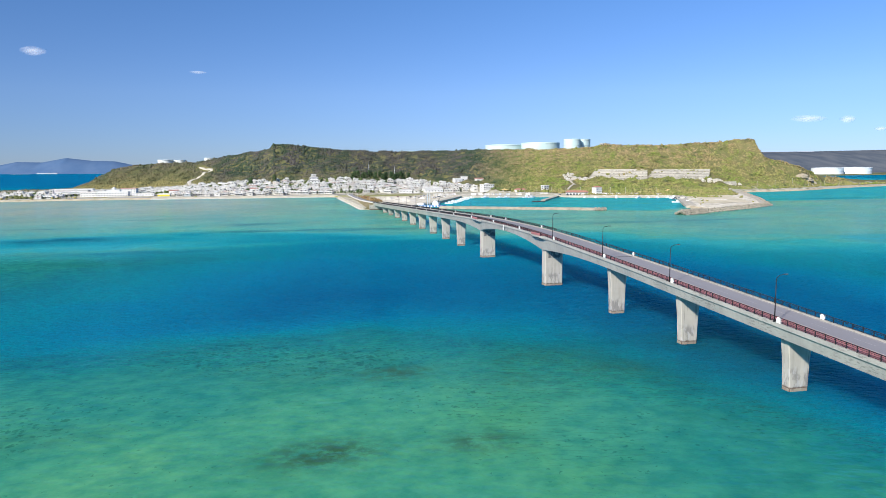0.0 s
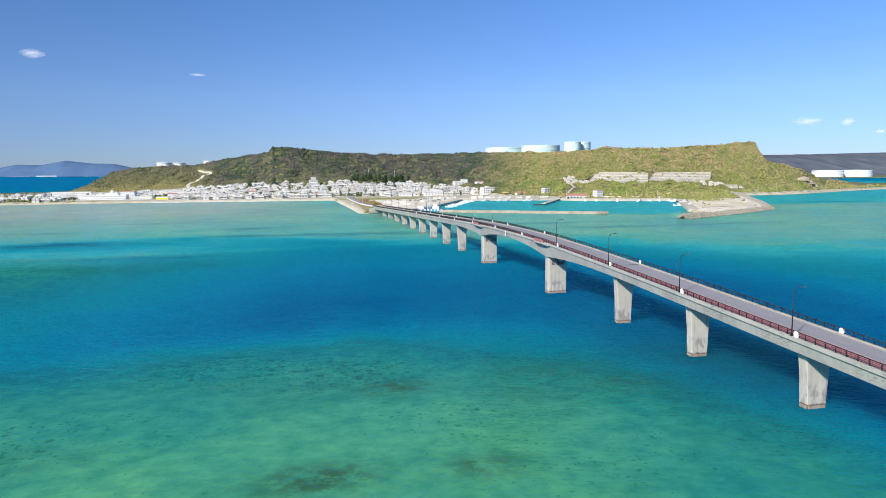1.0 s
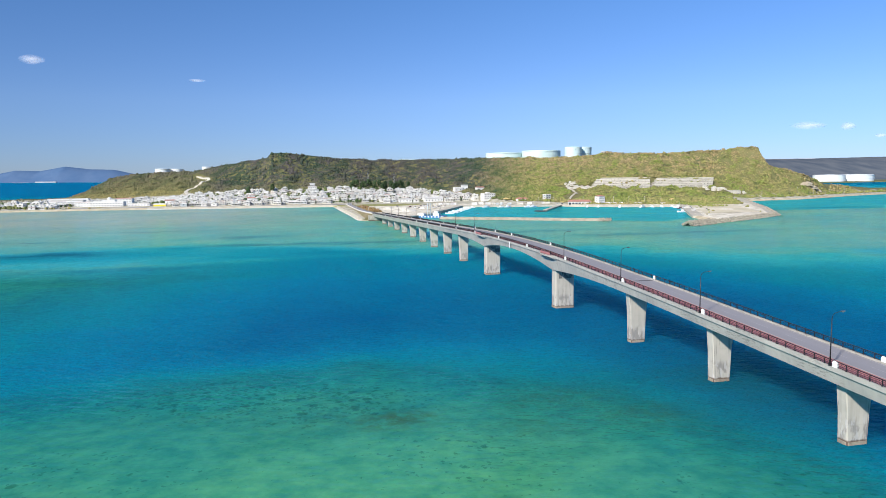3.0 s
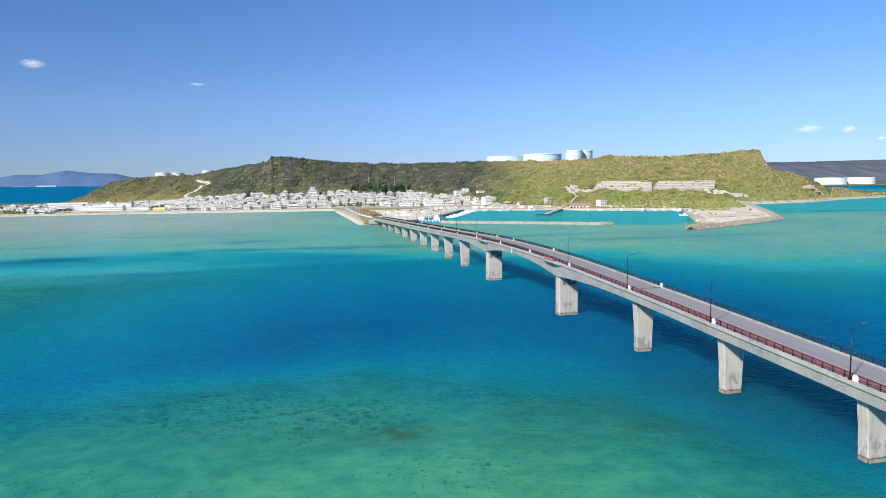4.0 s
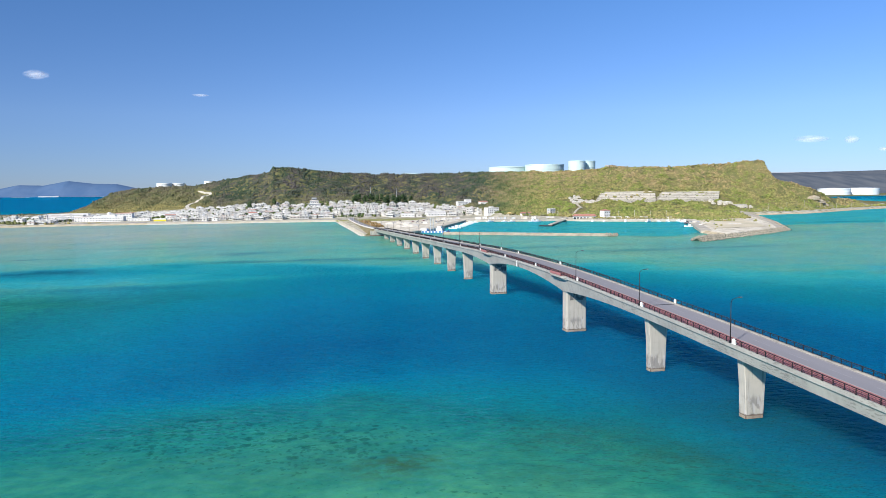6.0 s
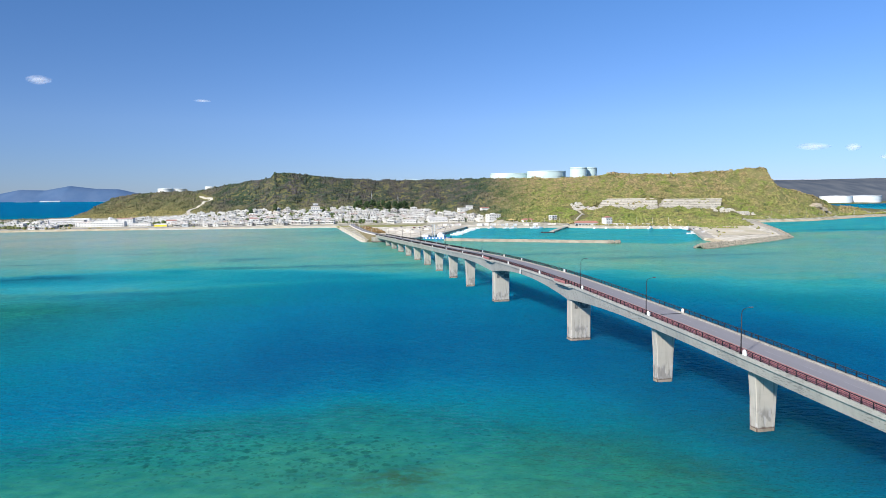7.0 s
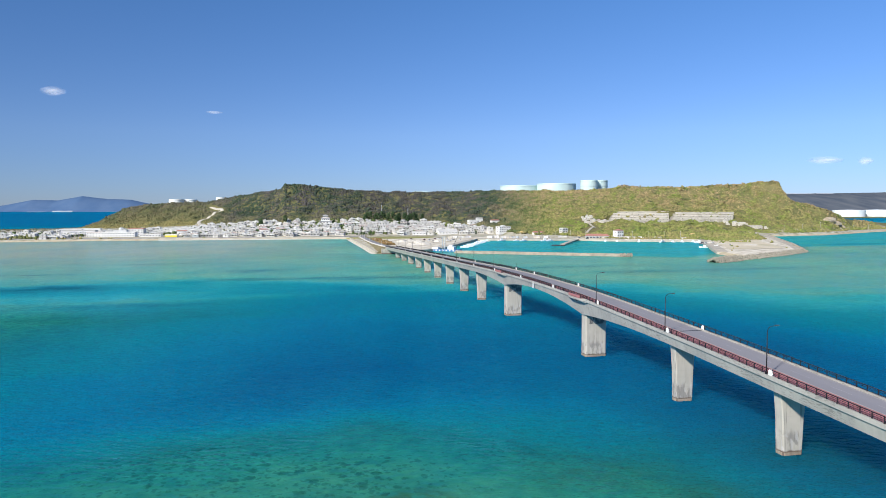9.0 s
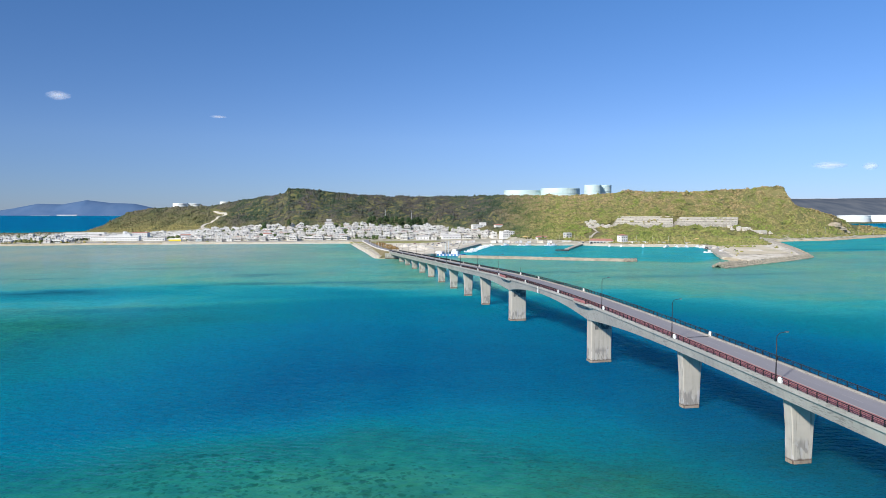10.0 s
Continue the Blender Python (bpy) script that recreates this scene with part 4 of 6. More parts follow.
def house(seed):
    """A concrete house: one or two storeys, flat or tiled roof, porch, roof tank."""
    r = random.Random(seed)
    w, d = r.uniform(7.5, 12.5), r.uniform(7, 9.5)
    two = r.random() < 0.36
    look_of = "white two-storey concrete house with flat roof" if two else "pale single-storey concrete house with flat roof"
    h = thing("house", look_of, "house", "houses of the village")
    part("wall", storey(Build(), w, d, -2.5, 2.8), WALLS, h)
    windows(h, w, d, 1.0, 3)
    part("door", Build().box(w * 0.1, w * 0.1 + 1.0, -d / 2 - 0.05, -d / 2 + 0.05, 0, 2.05), TANK_STEEL, h)
    top, ww, dd, ox = 2.8, w, d, 0.0
    if two:
        part("roof", slab_roof(Build(), w, d, 2.8), ROOFS, h)
        ww, dd, ox = w * r.uniform(0.7, 0.98), d * r.uniform(0.8, 0.97), r.uniform(-0.8, 0.8)
        part("upper_wall", storey(Build(), ww, dd, 3.06, 5.6, ox), WALLS, h)
        windows(h, ww, dd, 3.95, 2, ox)
        part("balcony", Build().box(ox - ww / 2, ox + ww / 2, -dd / 2 - 1.1, -dd / 2 - 0.95, 3.05, 3.9), WALLS, h)
        top = 5.6
    part("flat_roof", slab_roof(Build(), ww, dd, top, ox), ROOFS, h)
    tx, ty = ox + ww * r.uniform(-0.3, 0.3), dd * r.uniform(0, 0.3)
    part("roof_tank", Build().lathe([(0.75, top + 0.9), (0.75, top + 2.4), (0.3, top + 2.7)], 10, tx, ty), TANK_STEEL, h, "steel water tank on the roof")
    part("stair_head", Build().box(tx - 3, tx - 1.2, ty - 1, ty + 1, top + 0.25, top + 2.3), WALLS, h)
    if not two:
        part("porch", Build().box(-w / 2 + 0.6, w / 2 - 0.6, -d / 2 - 1.8, -d / 2 - 0.46, 2.5, 2.68).box(-w / 2 + 0.7, -w / 2 + 0.95, -d / 2 - 1.7, -d / 2 - 1.45, 0, 2.5)
             .box(w / 2 - 0.95, w / 2 - 0.7, -d / 2 - 1.7, -d / 2 - 1.45, 0, 2.5), ROOFS, h)
    return h


def distant_houses(models, placed):
    """The houses farthest off, joined."""
    me = bpy.data.meshes.new("distant_houses")
    mats, verts, faces, index = [], [], [], []
    for k, m in placed:
        for ob in models[k].children:
            mat = ob.data.materials[0]
            if mat not in mats:
                mats.append(mat)
                me.materials.append(mat)
            n, mm = len(verts), m @ Matrix.Translation(ob.location)
            verts += [tuple(mm @ v.co) for v in ob.data.vertices]
            for p in ob.data.polygons:
                faces.append(tuple(n + i for i in p.vertices))
                index.append(mats.index(mat))
    me.from_pydata(verts, [], faces)
    me.polygons.foreach_set("material_index", index)
    me.update()
    tagged(new("distant_houses", me), "pale concrete houses farther back in the village", "houses", kind="stuff")


def scatter_village(models):
    """Houses along lanes that follow the slope, on small uneven lots."""
    rnd = random.Random(11)
    spots = []
    for row in range(17):
        x = -860 + rnd.uniform(0, 8)
        while x < 205:
            x += rnd.uniform(11.0, 17)
            base = 908 + row * 11.5 - max(0, min(x + 40, 60)) * 0.1 if x > -430 else 926 + row * 20
            y = base + rnd.uniform(-2.5, 2.5) + 4 * math.sin(x * 0.03 + row)
            foot = float(np.interp(x, FOOT_X, FOOT_Y))
            if x > -430 and (y > foot - 6 or y < 908):
                continue
            if x <= -430 and (row > 8 or rnd.random() < 0.45):
                continue
            if x > 60 and y < 875 + (x - 60) * 0.1:
                continue
            if -408 < x < -250 and y < 985 or -10 < x < 24 and y < 930:
                continue
            if -62 < x < -18 and 1018 < y < 1060 or 20 < x < 130 and y > 1042:
                continue
            if any(math.hypot(x - px, y - py) < 16 for px, py in ((141, 918), (96, 912), (-136, 958), (-256, 968), (150, 922), (130, 916))):
                continue
            if rnd.random() < 0.09:
                continue
            spots.append((x, y, rnd.uniform(-14, 14) + rnd.choice((0, 0, 90)), rnd.randrange(len(models))))
    used, rest = set(), []
    near = sorted(range(len(spots)), key=lambda i: spots[i][1] + 0.35 * abs(spots[i][0] + 60))
    keep = set(near[:285])
    for i, (x, y, turn, k) in enumerate(spots):
        m = pose(x, y, ground_z(x, y) + 0.3, 0, 0, turn)
        if i not in keep:
            rest.append((k, m))
        elif k in used:
            c = copy_thing(models[k], m)
            c.scale = (rnd.uniform(0.8, 1.35), rnd.uniform(0.85, 1.2), rnd.uniform(0.85, 1.2))
        else:
            models[k].matrix_basis = m
            used.add(k)
    distant_houses(models, rest)
    return spots


MODELS = [house(100 + i) for i in range(14)]
SPOTS = scatter_village(MODELS)


def block_building(name, label, x, y, w, d, floors, turn=0.0, mat=None, bays=6, z=None, high=3.3, roof=None):
    """A larger building with a row of windows on each floor."""
    h = thing(name, label, "building", m=pose(x, y, (ground_z(x, y) if z is None else z), 0, 0, turn))
    mat = mat or WHITE_WALL
    for f in range(floors):
        part("wall", storey(Build(), w, d, f * high - (3 if f == 0 else 0), (f + 1) * high), mat, h)
        part("floor_band", Build().box(-w / 2 - 0.15, w / 2 + 0.15, -d / 2 - 0.35, -d / 2 - 0.002, f * high + high - 0.3, f * high + high - 0.02), mat, h)
        windows(h, w, d, f * high + 0.95, bays, high=1.15, wide=w / bays * 0.45)
    part("roof", slab_roof(Build(), w, d, floors * high, lip=0.3), roof or ROOFS, h)
    return h


b = block_building("harbour_building", "white three-storey building above the harbour", 218, 872, 19, 12, 3, 12, bays=6, high=2.8)
part("roof_house", Build().box(-3, 2, -3, 3, 8.4, 10.6), WHITE_WALL, b)
b = block_building("office_building", "grey three-storey block with dark stairwell", 283, 792, 9, 8, 3, 16, WALLS, bays=2, high=2.9)
b = block_building("fishery_tower", "white three-storey tower with red roof on the quay", 327, 710, 10, 9, 3, 14, bays=3, z=2.5, high=3.4)
part("red_roof", Build().add([(-5.6, -5, 11.05), (5.6, -5, 11.05), (5.6, 5, 11.05), (-5.6, 5, 11.05), (0, 0, 13.0)], [(0, 1, 4), (1, 2, 4), (2, 3, 4), (3, 0, 4), (3, 2, 1, 0)]), TILE_RED, b, "red pyramid roof")


def fishery_hall():
    h = thing("fishery_hall", "long low market hall with red roof and arched front", "building", m=pose(303, 722, 2.5, 0, 0, -20))
    part("wall", storey(Build(), 30, 11, 0, 4.0), WHITE_WALL, h)
    part("roof", Build().add([(-16, -7, 4.0), (16, -7, 4.0), (16, 7, 4.0), (-16, 7, 4.0), (-13, 0, 6.4), (13, 0, 6.4)], [(0, 1, 5, 4), (2, 3, 4, 5), (1, 2, 5), (3, 0, 4), (3, 2, 1, 0)]), TILE_RED, h, "red tiled roof")
    arch = Build().rings([[(1.7 * math.cos(a), -0.05 + k, 1.0 + 1.7 * math.sin(a)) for a in np.linspace(0, math.pi, 7)] + [(-1.7, -0.05 + k, 0), (1.7, -0.05 + k, 0)] for k in (0, 0.2)]).mesh("arch", WINDOW)
    for i in range(7):
        part("archway", arch, WINDOW, h).location = (-12.9 + 4.3 * i, -5.5, 0)


fishery_hall()
b = block_building("school", "large white school building with flat roofs", -341, 956, 46, 16, 2, -2, bays=12)
part("upper_block", Build().box(-7, 11, -6, 6, 6.62, 9.7).box(-7.4, 11.4, -6.4, 6.4, 9.7, 9.95), WHITE_WALL, b)
part("dome_tower", Build().lathe([(2.2, 9.9), (2.2, 11.8), (2.0, 12.5), (1.3, 13.4), (0.3, 13.8)], 16, 2, 0), WHITE_WALL, b, "white round tower with dome")
block_building("school_wing", "white two-storey school wing", -376, 962, 20, 14, 2, -2, bays=5)
block_building("school_hall", "white hall with red roof", -323, 985, 22, 16, 3, -2, bays=5, roof=TILE_RED)
block_building("school_annex", "white two-storey annex beside the school", -296, 948, 30, 11, 1, -2, bays=7)
b = block_building("shop", "white shop with yellow front by the shore", -264, 928, 17, 9, 1, -3, bays=4)
part("yellow_front", Build().box(-8.6, 8.6, -4.72, -4.56, 0.2, 2.4), YELLOW, b, "bright yellow shop front")
block_building("long_shed", "long pale industrial shed", -430, 1090, 60, 16, 1, 2, bays=8, high=7)
block_building("long_shed", "long pale industrial shed", -420, 1045, 50, 14, 1, -2, bays=8, high=6)


def pagoda_house():
    h = thing("tiered_house", "white villa with three stepped tiers and broad eaves", "house", m=pose(-40, 1038, ground_z(-40, 1038)))
    for i, (w, z) in enumerate(((20, 0), (14, 5.0), (8, 9.5))):
        part("wall", Build().box(-w / 2, w / 2, -w / 3, w / 3, z - (3 if i == 0 else 0), z + 4.2), WHITE_WALL, h)
        e = w / 2 + 1.2
        part("eaves", Build().rings([[(px * k, py * k * 0.72, zz) for px, py in ((-1, -1), (1, -1), (1, 1), (-1, 1))] for k, zz in ((e, z + 4.2), (e, z + 4.5), (e * 0.62, z + 5.1))]), ROOFS, h)
        windows(h, w, w * 2 / 3, z + 1.2, 4)


pagoda_house()


def kiosk(x, y):
    h = thing("shelter", "small open shelter with pale yellow hip roof", "shelter", m=pose(x, y, ground_z(x, y)))
    for px in (-2.6, 2.6):
        for py in (-2.6, 2.6):
            part("post", Build().box(px - 0.15, px + 0.15, py - 0.15, py + 0.15, -0.5, 2.8), WHITE_PAINT, h)
    part("roof", Build().add([(-4, -4, 2.8), (4, -4, 2.8), (4, 4, 2.8), (-4, 4, 2.8), (0, 0, 5.0)], [(0, 1, 4), (1, 2, 4), (2, 3, 4), (3, 0, 4), (3, 2, 1, 0)]), worn("ochre_tile", (0.66, 0.50, 0.22), (0.5, 0.36, 0.15)), h)


kiosk(436, 712)
kiosk(232, 826)
b = thing("quay_shed", "low shed with red roof behind the quay", "shed", m=pose(252, 812, ground_z(252, 812), 0, 0, 10))
part("wall", storey(Build(), 16, 7, -2, 2.8), WHITE_WALL, b)
part("roof", Build().add([(-9, -4.2, 2.8), (9, -4.2, 2.8), (9, 4.2, 2.8), (-9, 4.2, 2.8), (-6, 0, 4.8), (6, 0, 4.8)], [(0, 1, 5, 4), (2, 3, 4, 5), (1, 2, 5), (3, 0, 4), (3, 2, 1, 0)]), TILE_RED, b)



def gabled(name, label, x, y, w, d, high, turn, mat, roof_label):
    """A single hall with a shallow gabled roof."""
    h = thing(name, label, "building", m=pose(x, y, ground_z(x, y) + 0.2, 0, 0, turn))
    part("wall", storey(Build(), w, d, -2.5, high), WHITE_WALL, h)
    e = 0.6
    part("roof", Build().add([(-w / 2 - e, -d / 2 - e, high), (w / 2 + e, -d / 2 - e, high), (w / 2 + e, d / 2 + e, high), (-w / 2 - e, d / 2 + e, high), (-w / 2 - e, 0, high + d * 0.16), (w / 2 + e, 0, high + d * 0.16)],
                             [(0, 1, 5, 4), (2, 3, 4, 5), (1, 2, 5), (3, 0, 4), (3, 2, 1, 0)]), mat, h, roof_label)
    windows(h, w, d, 1.0, max(2, int(w / 5)))
    part("door", Build().box(w * 0.3, w * 0.3 + 1.2, -d / 2 - 0.05, -d / 2 + 0.05, 0, 2.05), TANK_STEEL, h)


gabled("village_hall", "large white hall with a pale gabled roof", 141, 918, 30, 15, 4.6, 6, ROOFS, "pale sheet-metal gabled roof")
gabled("workshop", "white workshop with a pale roof behind the harbour", 96, 912, 20, 10, 4.0, -4, ROOFS, "pale sheet-metal gabled roof")
gabled("red_roofed_house", "white house with a red tiled roof", 237, 985, 13, 9, 5.4, 10, TILE_RED, "red tiled gabled roof")
gabled("red_roofed_house", "white house with a red tiled roof", -136, 958, 12, 8, 5.6, -6, TILE_RED, "red tiled gabled roof")
gabled("red_roofed_house", "white house with a red tiled roof", -256, 968, 14, 8, 5.4, 4, TILE_RED, "red tiled gabled roof")
gabled("hillside_house", "white house on the slope above the village", 200, 992, 14, 8, 5.2, 12, ROOFS, "pale gabled roof")
gabled("hillside_house", "white house on the slope above the village", 214, 1000, 10, 8, 6.4, 4, ROOFS, "pale gabled roof")

# low sheds, stores and net huts along the quay
rnd = random.Random(5)
for i in range(34):
    t = rnd.random()
    x, y = (170 + 100 * t, 772 - 34 * t) if i < 14 else (300 + 100 * t, 712 - 52 * t) if i < 28 else (110 + 40 * t, 770 + 14 * t)
    h = thing("quay_hut", "small pale store hut on the quay", "hut", "huts along the quay", m=pose(x, y + rnd.uniform(4, 14), 2.5, 0, 0, rnd.uniform(-30, 0)))
    w, d, hh = rnd.uniform(3, 7), rnd.uniform(2.5, 4.5), rnd.uniform(2.2, 3.4)
    part("wall", storey(Build(), w, d, 0, hh), WALLS, h)
    part("roof", Build().box(-w / 2 - 0.3, w / 2 + 0.3, -d / 2 - 0.3, d / 2 + 0.3, hh, hh + 0.18), ROOFS, h)
    part("door", Build().box(-0.6, 0.6, -d / 2 - 0.04, -d / 2 + 0.05, 0, 2.0), TANK_STEEL, h)

# ---- terraces and tombs on the hillside ----
# shade of the risers is put into this concrete, darker than the ledges
TERRACE = worn("terrace_concrete", (0.50, 0.47, 0.41), (0.26, 0.245, 0.205), 0.12, 1.5, 0.9)


def terraces(name, a0, a1, b0, b1, n, label):
    """Stepped retaining walls from the lower line a0-b0 up to a1-b1, with tomb fronts set in each."""
    t = thing(name, label, "terraces")
    r = random.Random(n + int(a0[0]))
    front = Build().box(-1.2, 1.2, -0.3, 0.3, 0, 1.2).box(-1.5, 1.5, -0.5, 0.3, 1.2, 1.4).mesh("tomb_front", LIGHT_CONCRETE)
    dark = Build().box(-0.5, 0.5, -0.40, -0.2, 0.1, 1.2).mesh("tomb_door", WINDOW)
    for k in range(n):
        u = k / (n - 1)
        pa, pb = Vector(a0).lerp(Vector(a1), u), Vector(b0).lerp(Vector(b1), u)
        rise = (a1[2] - a0[2]) / (n - 1)
        d = (pb - pa)
        L = d.length
        ang = math.degrees(math.atan2(d.y, d.x))
        m = pose(pa.x, pa.y, pa.z, 0, 0, ang)
        deep = (Vector(a1) - Vector(a0)).length / (n - 1) + 1
        s = 0.0
        while s < L - 4:
            e = min(L, s + r.uniform(18, 45))
            step = part("terrace", Build().box(s, e, 0, deep, -rise * 1.6, rise * 0.95, m), TERRACE, t)
            part("ledge", Build().box(s, e, -0.3, deep * 0.55, rise * 0.95 + 0.002, rise * 0.95 + 0.75, m), LIGHT_CONCRETE, step)
            c = s + 2.5
            while c < e - 2:
                if r.random() < 0.35:
                    tf = part("tomb_front", front, LIGHT_CONCRETE, step)
                    tf.matrix_basis = m @ pose(c, -0.02, -0.2)
                if r.random() < 0.4:
                    part("tomb_door", dark, WINDOW, step).matrix_basis = m @ pose(c + 1.9, 0.16, 0.0)
                c += r.uniform(4.0, 6.0)
            s = e + r.choice((0.0, 0.0, 2.2))
    return t


terraces("hill_terraces", (396, 884, 20.5), (440, 962, 33), (486, 862, 21), (520, 925, 33.5), 6, "pale terraced retaining walls with tombs on the hillside")
terraces("hill_terraces", (494, 866, 22), (530, 920, 32), (586, 846, 21.5), (622, 896, 32), 5, "pale terraced retaining walls with tombs on the hillside")
terraces("hill_terraces", (548, 812, 9.5), (552, 822, 13), (612, 806, 9.5), (618, 818, 13), 3, "weathered low terraces with tombs above the beach")
rnd = random.Random(8)
tomb = thing("tomb", "small white house-shaped family tomb", "tomb", "tombs on the hillside")
part("body", Build().box(-1.6, 1.6, -1.5, 1.9, -1.5, 1.7), LIGHT_CONCRETE, tomb)
part("roof", Build().add([(-1.9, -1.9, 1.7), (1.9, -1.9, 1.7), (1.9, 2.2, 1.7), (-1.9, 2.2, 1.7), (-0.8, 0, 2.5), (0.8, 0, 2.5)], [(0, 1, 5, 4), (2, 3, 4, 5), (1, 2, 5), (3, 0, 4), (3, 2, 1, 0)]), ROOFS, tomb)
part("door", Build().box(-0.5, 0.5, -1.56, -1.4, -0.2, 1.1), TERRACE, tomb)
part("forecourt", Build().box(-2.2, -1.9, -4.2, -1.6, -1.5, 0.5).box(1.9, 2.2, -4.2, -1.6, -1.5, 0.5), LIGHT_CONCRETE, tomb)
for i in range(64):
    if i < 44:
        u, v = rnd.random(), rnd.random()
        x, y = 352 + 36 * u + 16 * v, 884 + 46 * v - 8 * u
    else:
        x, y = 556 + rnd.random() * 66, 808 + rnd.random() * 24
    m = pose(x, y, ground_z(x, y) + 0.8, 0, 0, rnd.uniform(-15, 15))
    if i == 0:
        tomb.matrix_basis = m
    else:
        copy_thing(tomb, m)

# ---- oil tanks ----
OIL_WHITE = worn("tank_paint", (0.60, 0.74, 0.74), (0.52, 0.67, 0.68), 0.04, 0.6, 0.5, 0.0)


TANK_WHITE = worn("white_tank_paint", (0.80, 0.82, 0.80), (0.70, 0.74, 0.72), 0.04, 0.6, 0.5, 0.0)


def oil_tank(x, y, z, r, h, label, OIL_WHITE=OIL_WHITE):
    t = thing("oil_tank", label, "oil tank", "oil tanks on the plateau", m=pose(x, y, z))
    part("shell", Build().lathe([(r, -8), (r, h)], 48), OIL_WHITE, t, smooth=False)
    part("roof", Build().lathe([(r * 0.99, h), (r * 0.98, h + 0.3), (r * 0.5, h + r * 0.03), (0.2, h + r * 0.045)], 48), OIL_WHITE, t)
    for k in (0.45, 0.92):
        part("wind_girder", Build().lathe([(r + 0.02, h * k), (r + 0.7, h * k), (r + 0.7, h * k + 0.3), (r + 0.02, h * k + 0.3)], 48), OIL_WHITE, t)
    n = 14
    part("stair", Build().rings([[((r + q) * math.cos(a), (r + q) * math.sin(a), h * s + dz) for q, dz in ((0.03, 0), (0.45, 0), (0.45, 0.25), (0.03, 0.25))]
                                 for s, a in ((i / n, -2.4 + 0.9 * i / n) for i in range(n + 1))]), OIL_WHITE, t)


oil_tank(442, 1490, 75, 46, 20, "low wide white oil tank on the plateau")
oil_tank(518, 1440, 76, 46, 22.5, "wide white oil tank on the plateau")
oil_tank(553, 1330, 78, 19, 25, "tall white oil tank on the plateau")
oil_tank(585, 1350, 78, 20, 25.5, "tall white oil tank on the plateau")
oil_tank(205, 1500, 70, 24, 11, "white oil tank mostly hidden behind the ridge")
oil_tank(-343, 1474, 49, 16, 14.5, "white oil tank behind the western hill", TANK_WHITE)
oil_tank(-316, 1490, 49, 14, 14.0, "white oil tank behind the western hill", TANK_WHITE)
oil_tank(-263, 1600, 57, 11, 12, "white oil tank behind the western hill", TANK_WHITE)
oil_tank(1800, 1975, 6, 52, 22, "huge white oil tank on the far shore", TANK_WHITE)
oil_tank(1915, 1975, 6, 55, 22, "huge white oil tank on the far shore", TANK_WHITE)
solid("ground_far_shore", Build().rings([[(1800 + 900 * k * math.cos(a), 2080 + 170 * k * math.sin(a), z) for a in np.linspace(0, 2 * math.pi, 40, endpoint=False)] for k, z in ((1.05, -3), (1.0, 4), (0.9, 6))]),
      haze_material("far_shore_green", (0.10, 0.12, 0.06), (0.17, 0.17, 0.10)), "low green shore across the inlet", "shore", kind="structure")
block_building("plateau_building", "grey building among trees on the plateau", 562, 1180, 20, 10, 2, 20, CONCRETE, bays=5, z=81)

# bare rock where the eastern slope breaks off
ROCK = worn("pale_rock", (0.50, 0.42, 0.31), (0.27, 0.22, 0.16), 0.12, 0.8, 0.95, 0.3)
rnd = random.Random(61)
for x, y, w, h in ((786, 874, 11, 4.5), (801, 877, 9, 4), (815, 881, 7, 3)):
    z = ground_z(x, y)
    b = Build().rings([[(w * k * math.cos(a) * rnd.uniform(0.8, 1.2), w * 0.5 * k * math.sin(a) * rnd.uniform(0.8, 1.2), h * q + rnd.uniform(-0.4, 0.4)) for a in np.linspace(0, 2 * math.pi, 14, endpoint=False)]
                       for k, q in ((1.1, -0.6), (1.05, 0.0), (0.95, 0.3), (0.8, 0.62), (0.5, 0.9), (0.15, 1.0))])
    solid("rock_outcrop", b, ROCK, "bare tan rock face on the eastern slope", "rock", "rocks on the eastern slope", m=pose(x, y, z))

# ---- boats and the barge ----
HULL = worn("boat_hull", (0.80, 0.80, 0.80), (0.68, 0.68, 0.68), 0.6, 5.0, 0.35, 0.0)
BLUE = worn("blue_paint", (0.07, 0.20, 0.42), (0.05, 0.14, 0.30), 0.4, 4.0, 0.5, 0.0)


def boat():
    t = thing("boat", "small white fishing boat moored in the harbour", "boat", "boats in the harbour")
    rings = []
    for y, w, z in ((-4.5, 1.1, 0.9), (-2, 1.35, 0.9), (1.5, 1.3, 1.05), (3.8, 0.75, 1.35), (5.0, 0.1, 1.6)):
        rings.append([(-w, y, z), (-w * 0.8, y, -0.1), (0, y, -0.35), (w * 0.8, y, -0.1), (w, y, z)])
    part("hull", Build().rings(rings), HULL, t)
    cab = part("cabin", Build().box(-0.8, 0.8, -1.6, 1.0, 0.7, 2.5).box(-0.95, 0.95, -1.9, 1.3, 2.5, 2.65), HULL, t)
    part("windscreen", Build().box(-0.7, 0.7, 0.98, 1.04, 1.6, 2.35), WINDOW, cab)
    part("stripe", Build().rings([[(s * (w + 0.03), y, z) for s, z in ((-1, 0.62), (1, 0.62), (1, 0.8), (-1, 0.8))] for y, w in ((-4.4, 1.02), (-2, 1.27), (1.5, 1.22), (3.6, 0.72))]), BLUE, t)
    part("mast", Build().tube([(0, -1.5, 2.6), (0, -1.5, 5.2)], 0.05), TANK_STEEL, t)
    return t


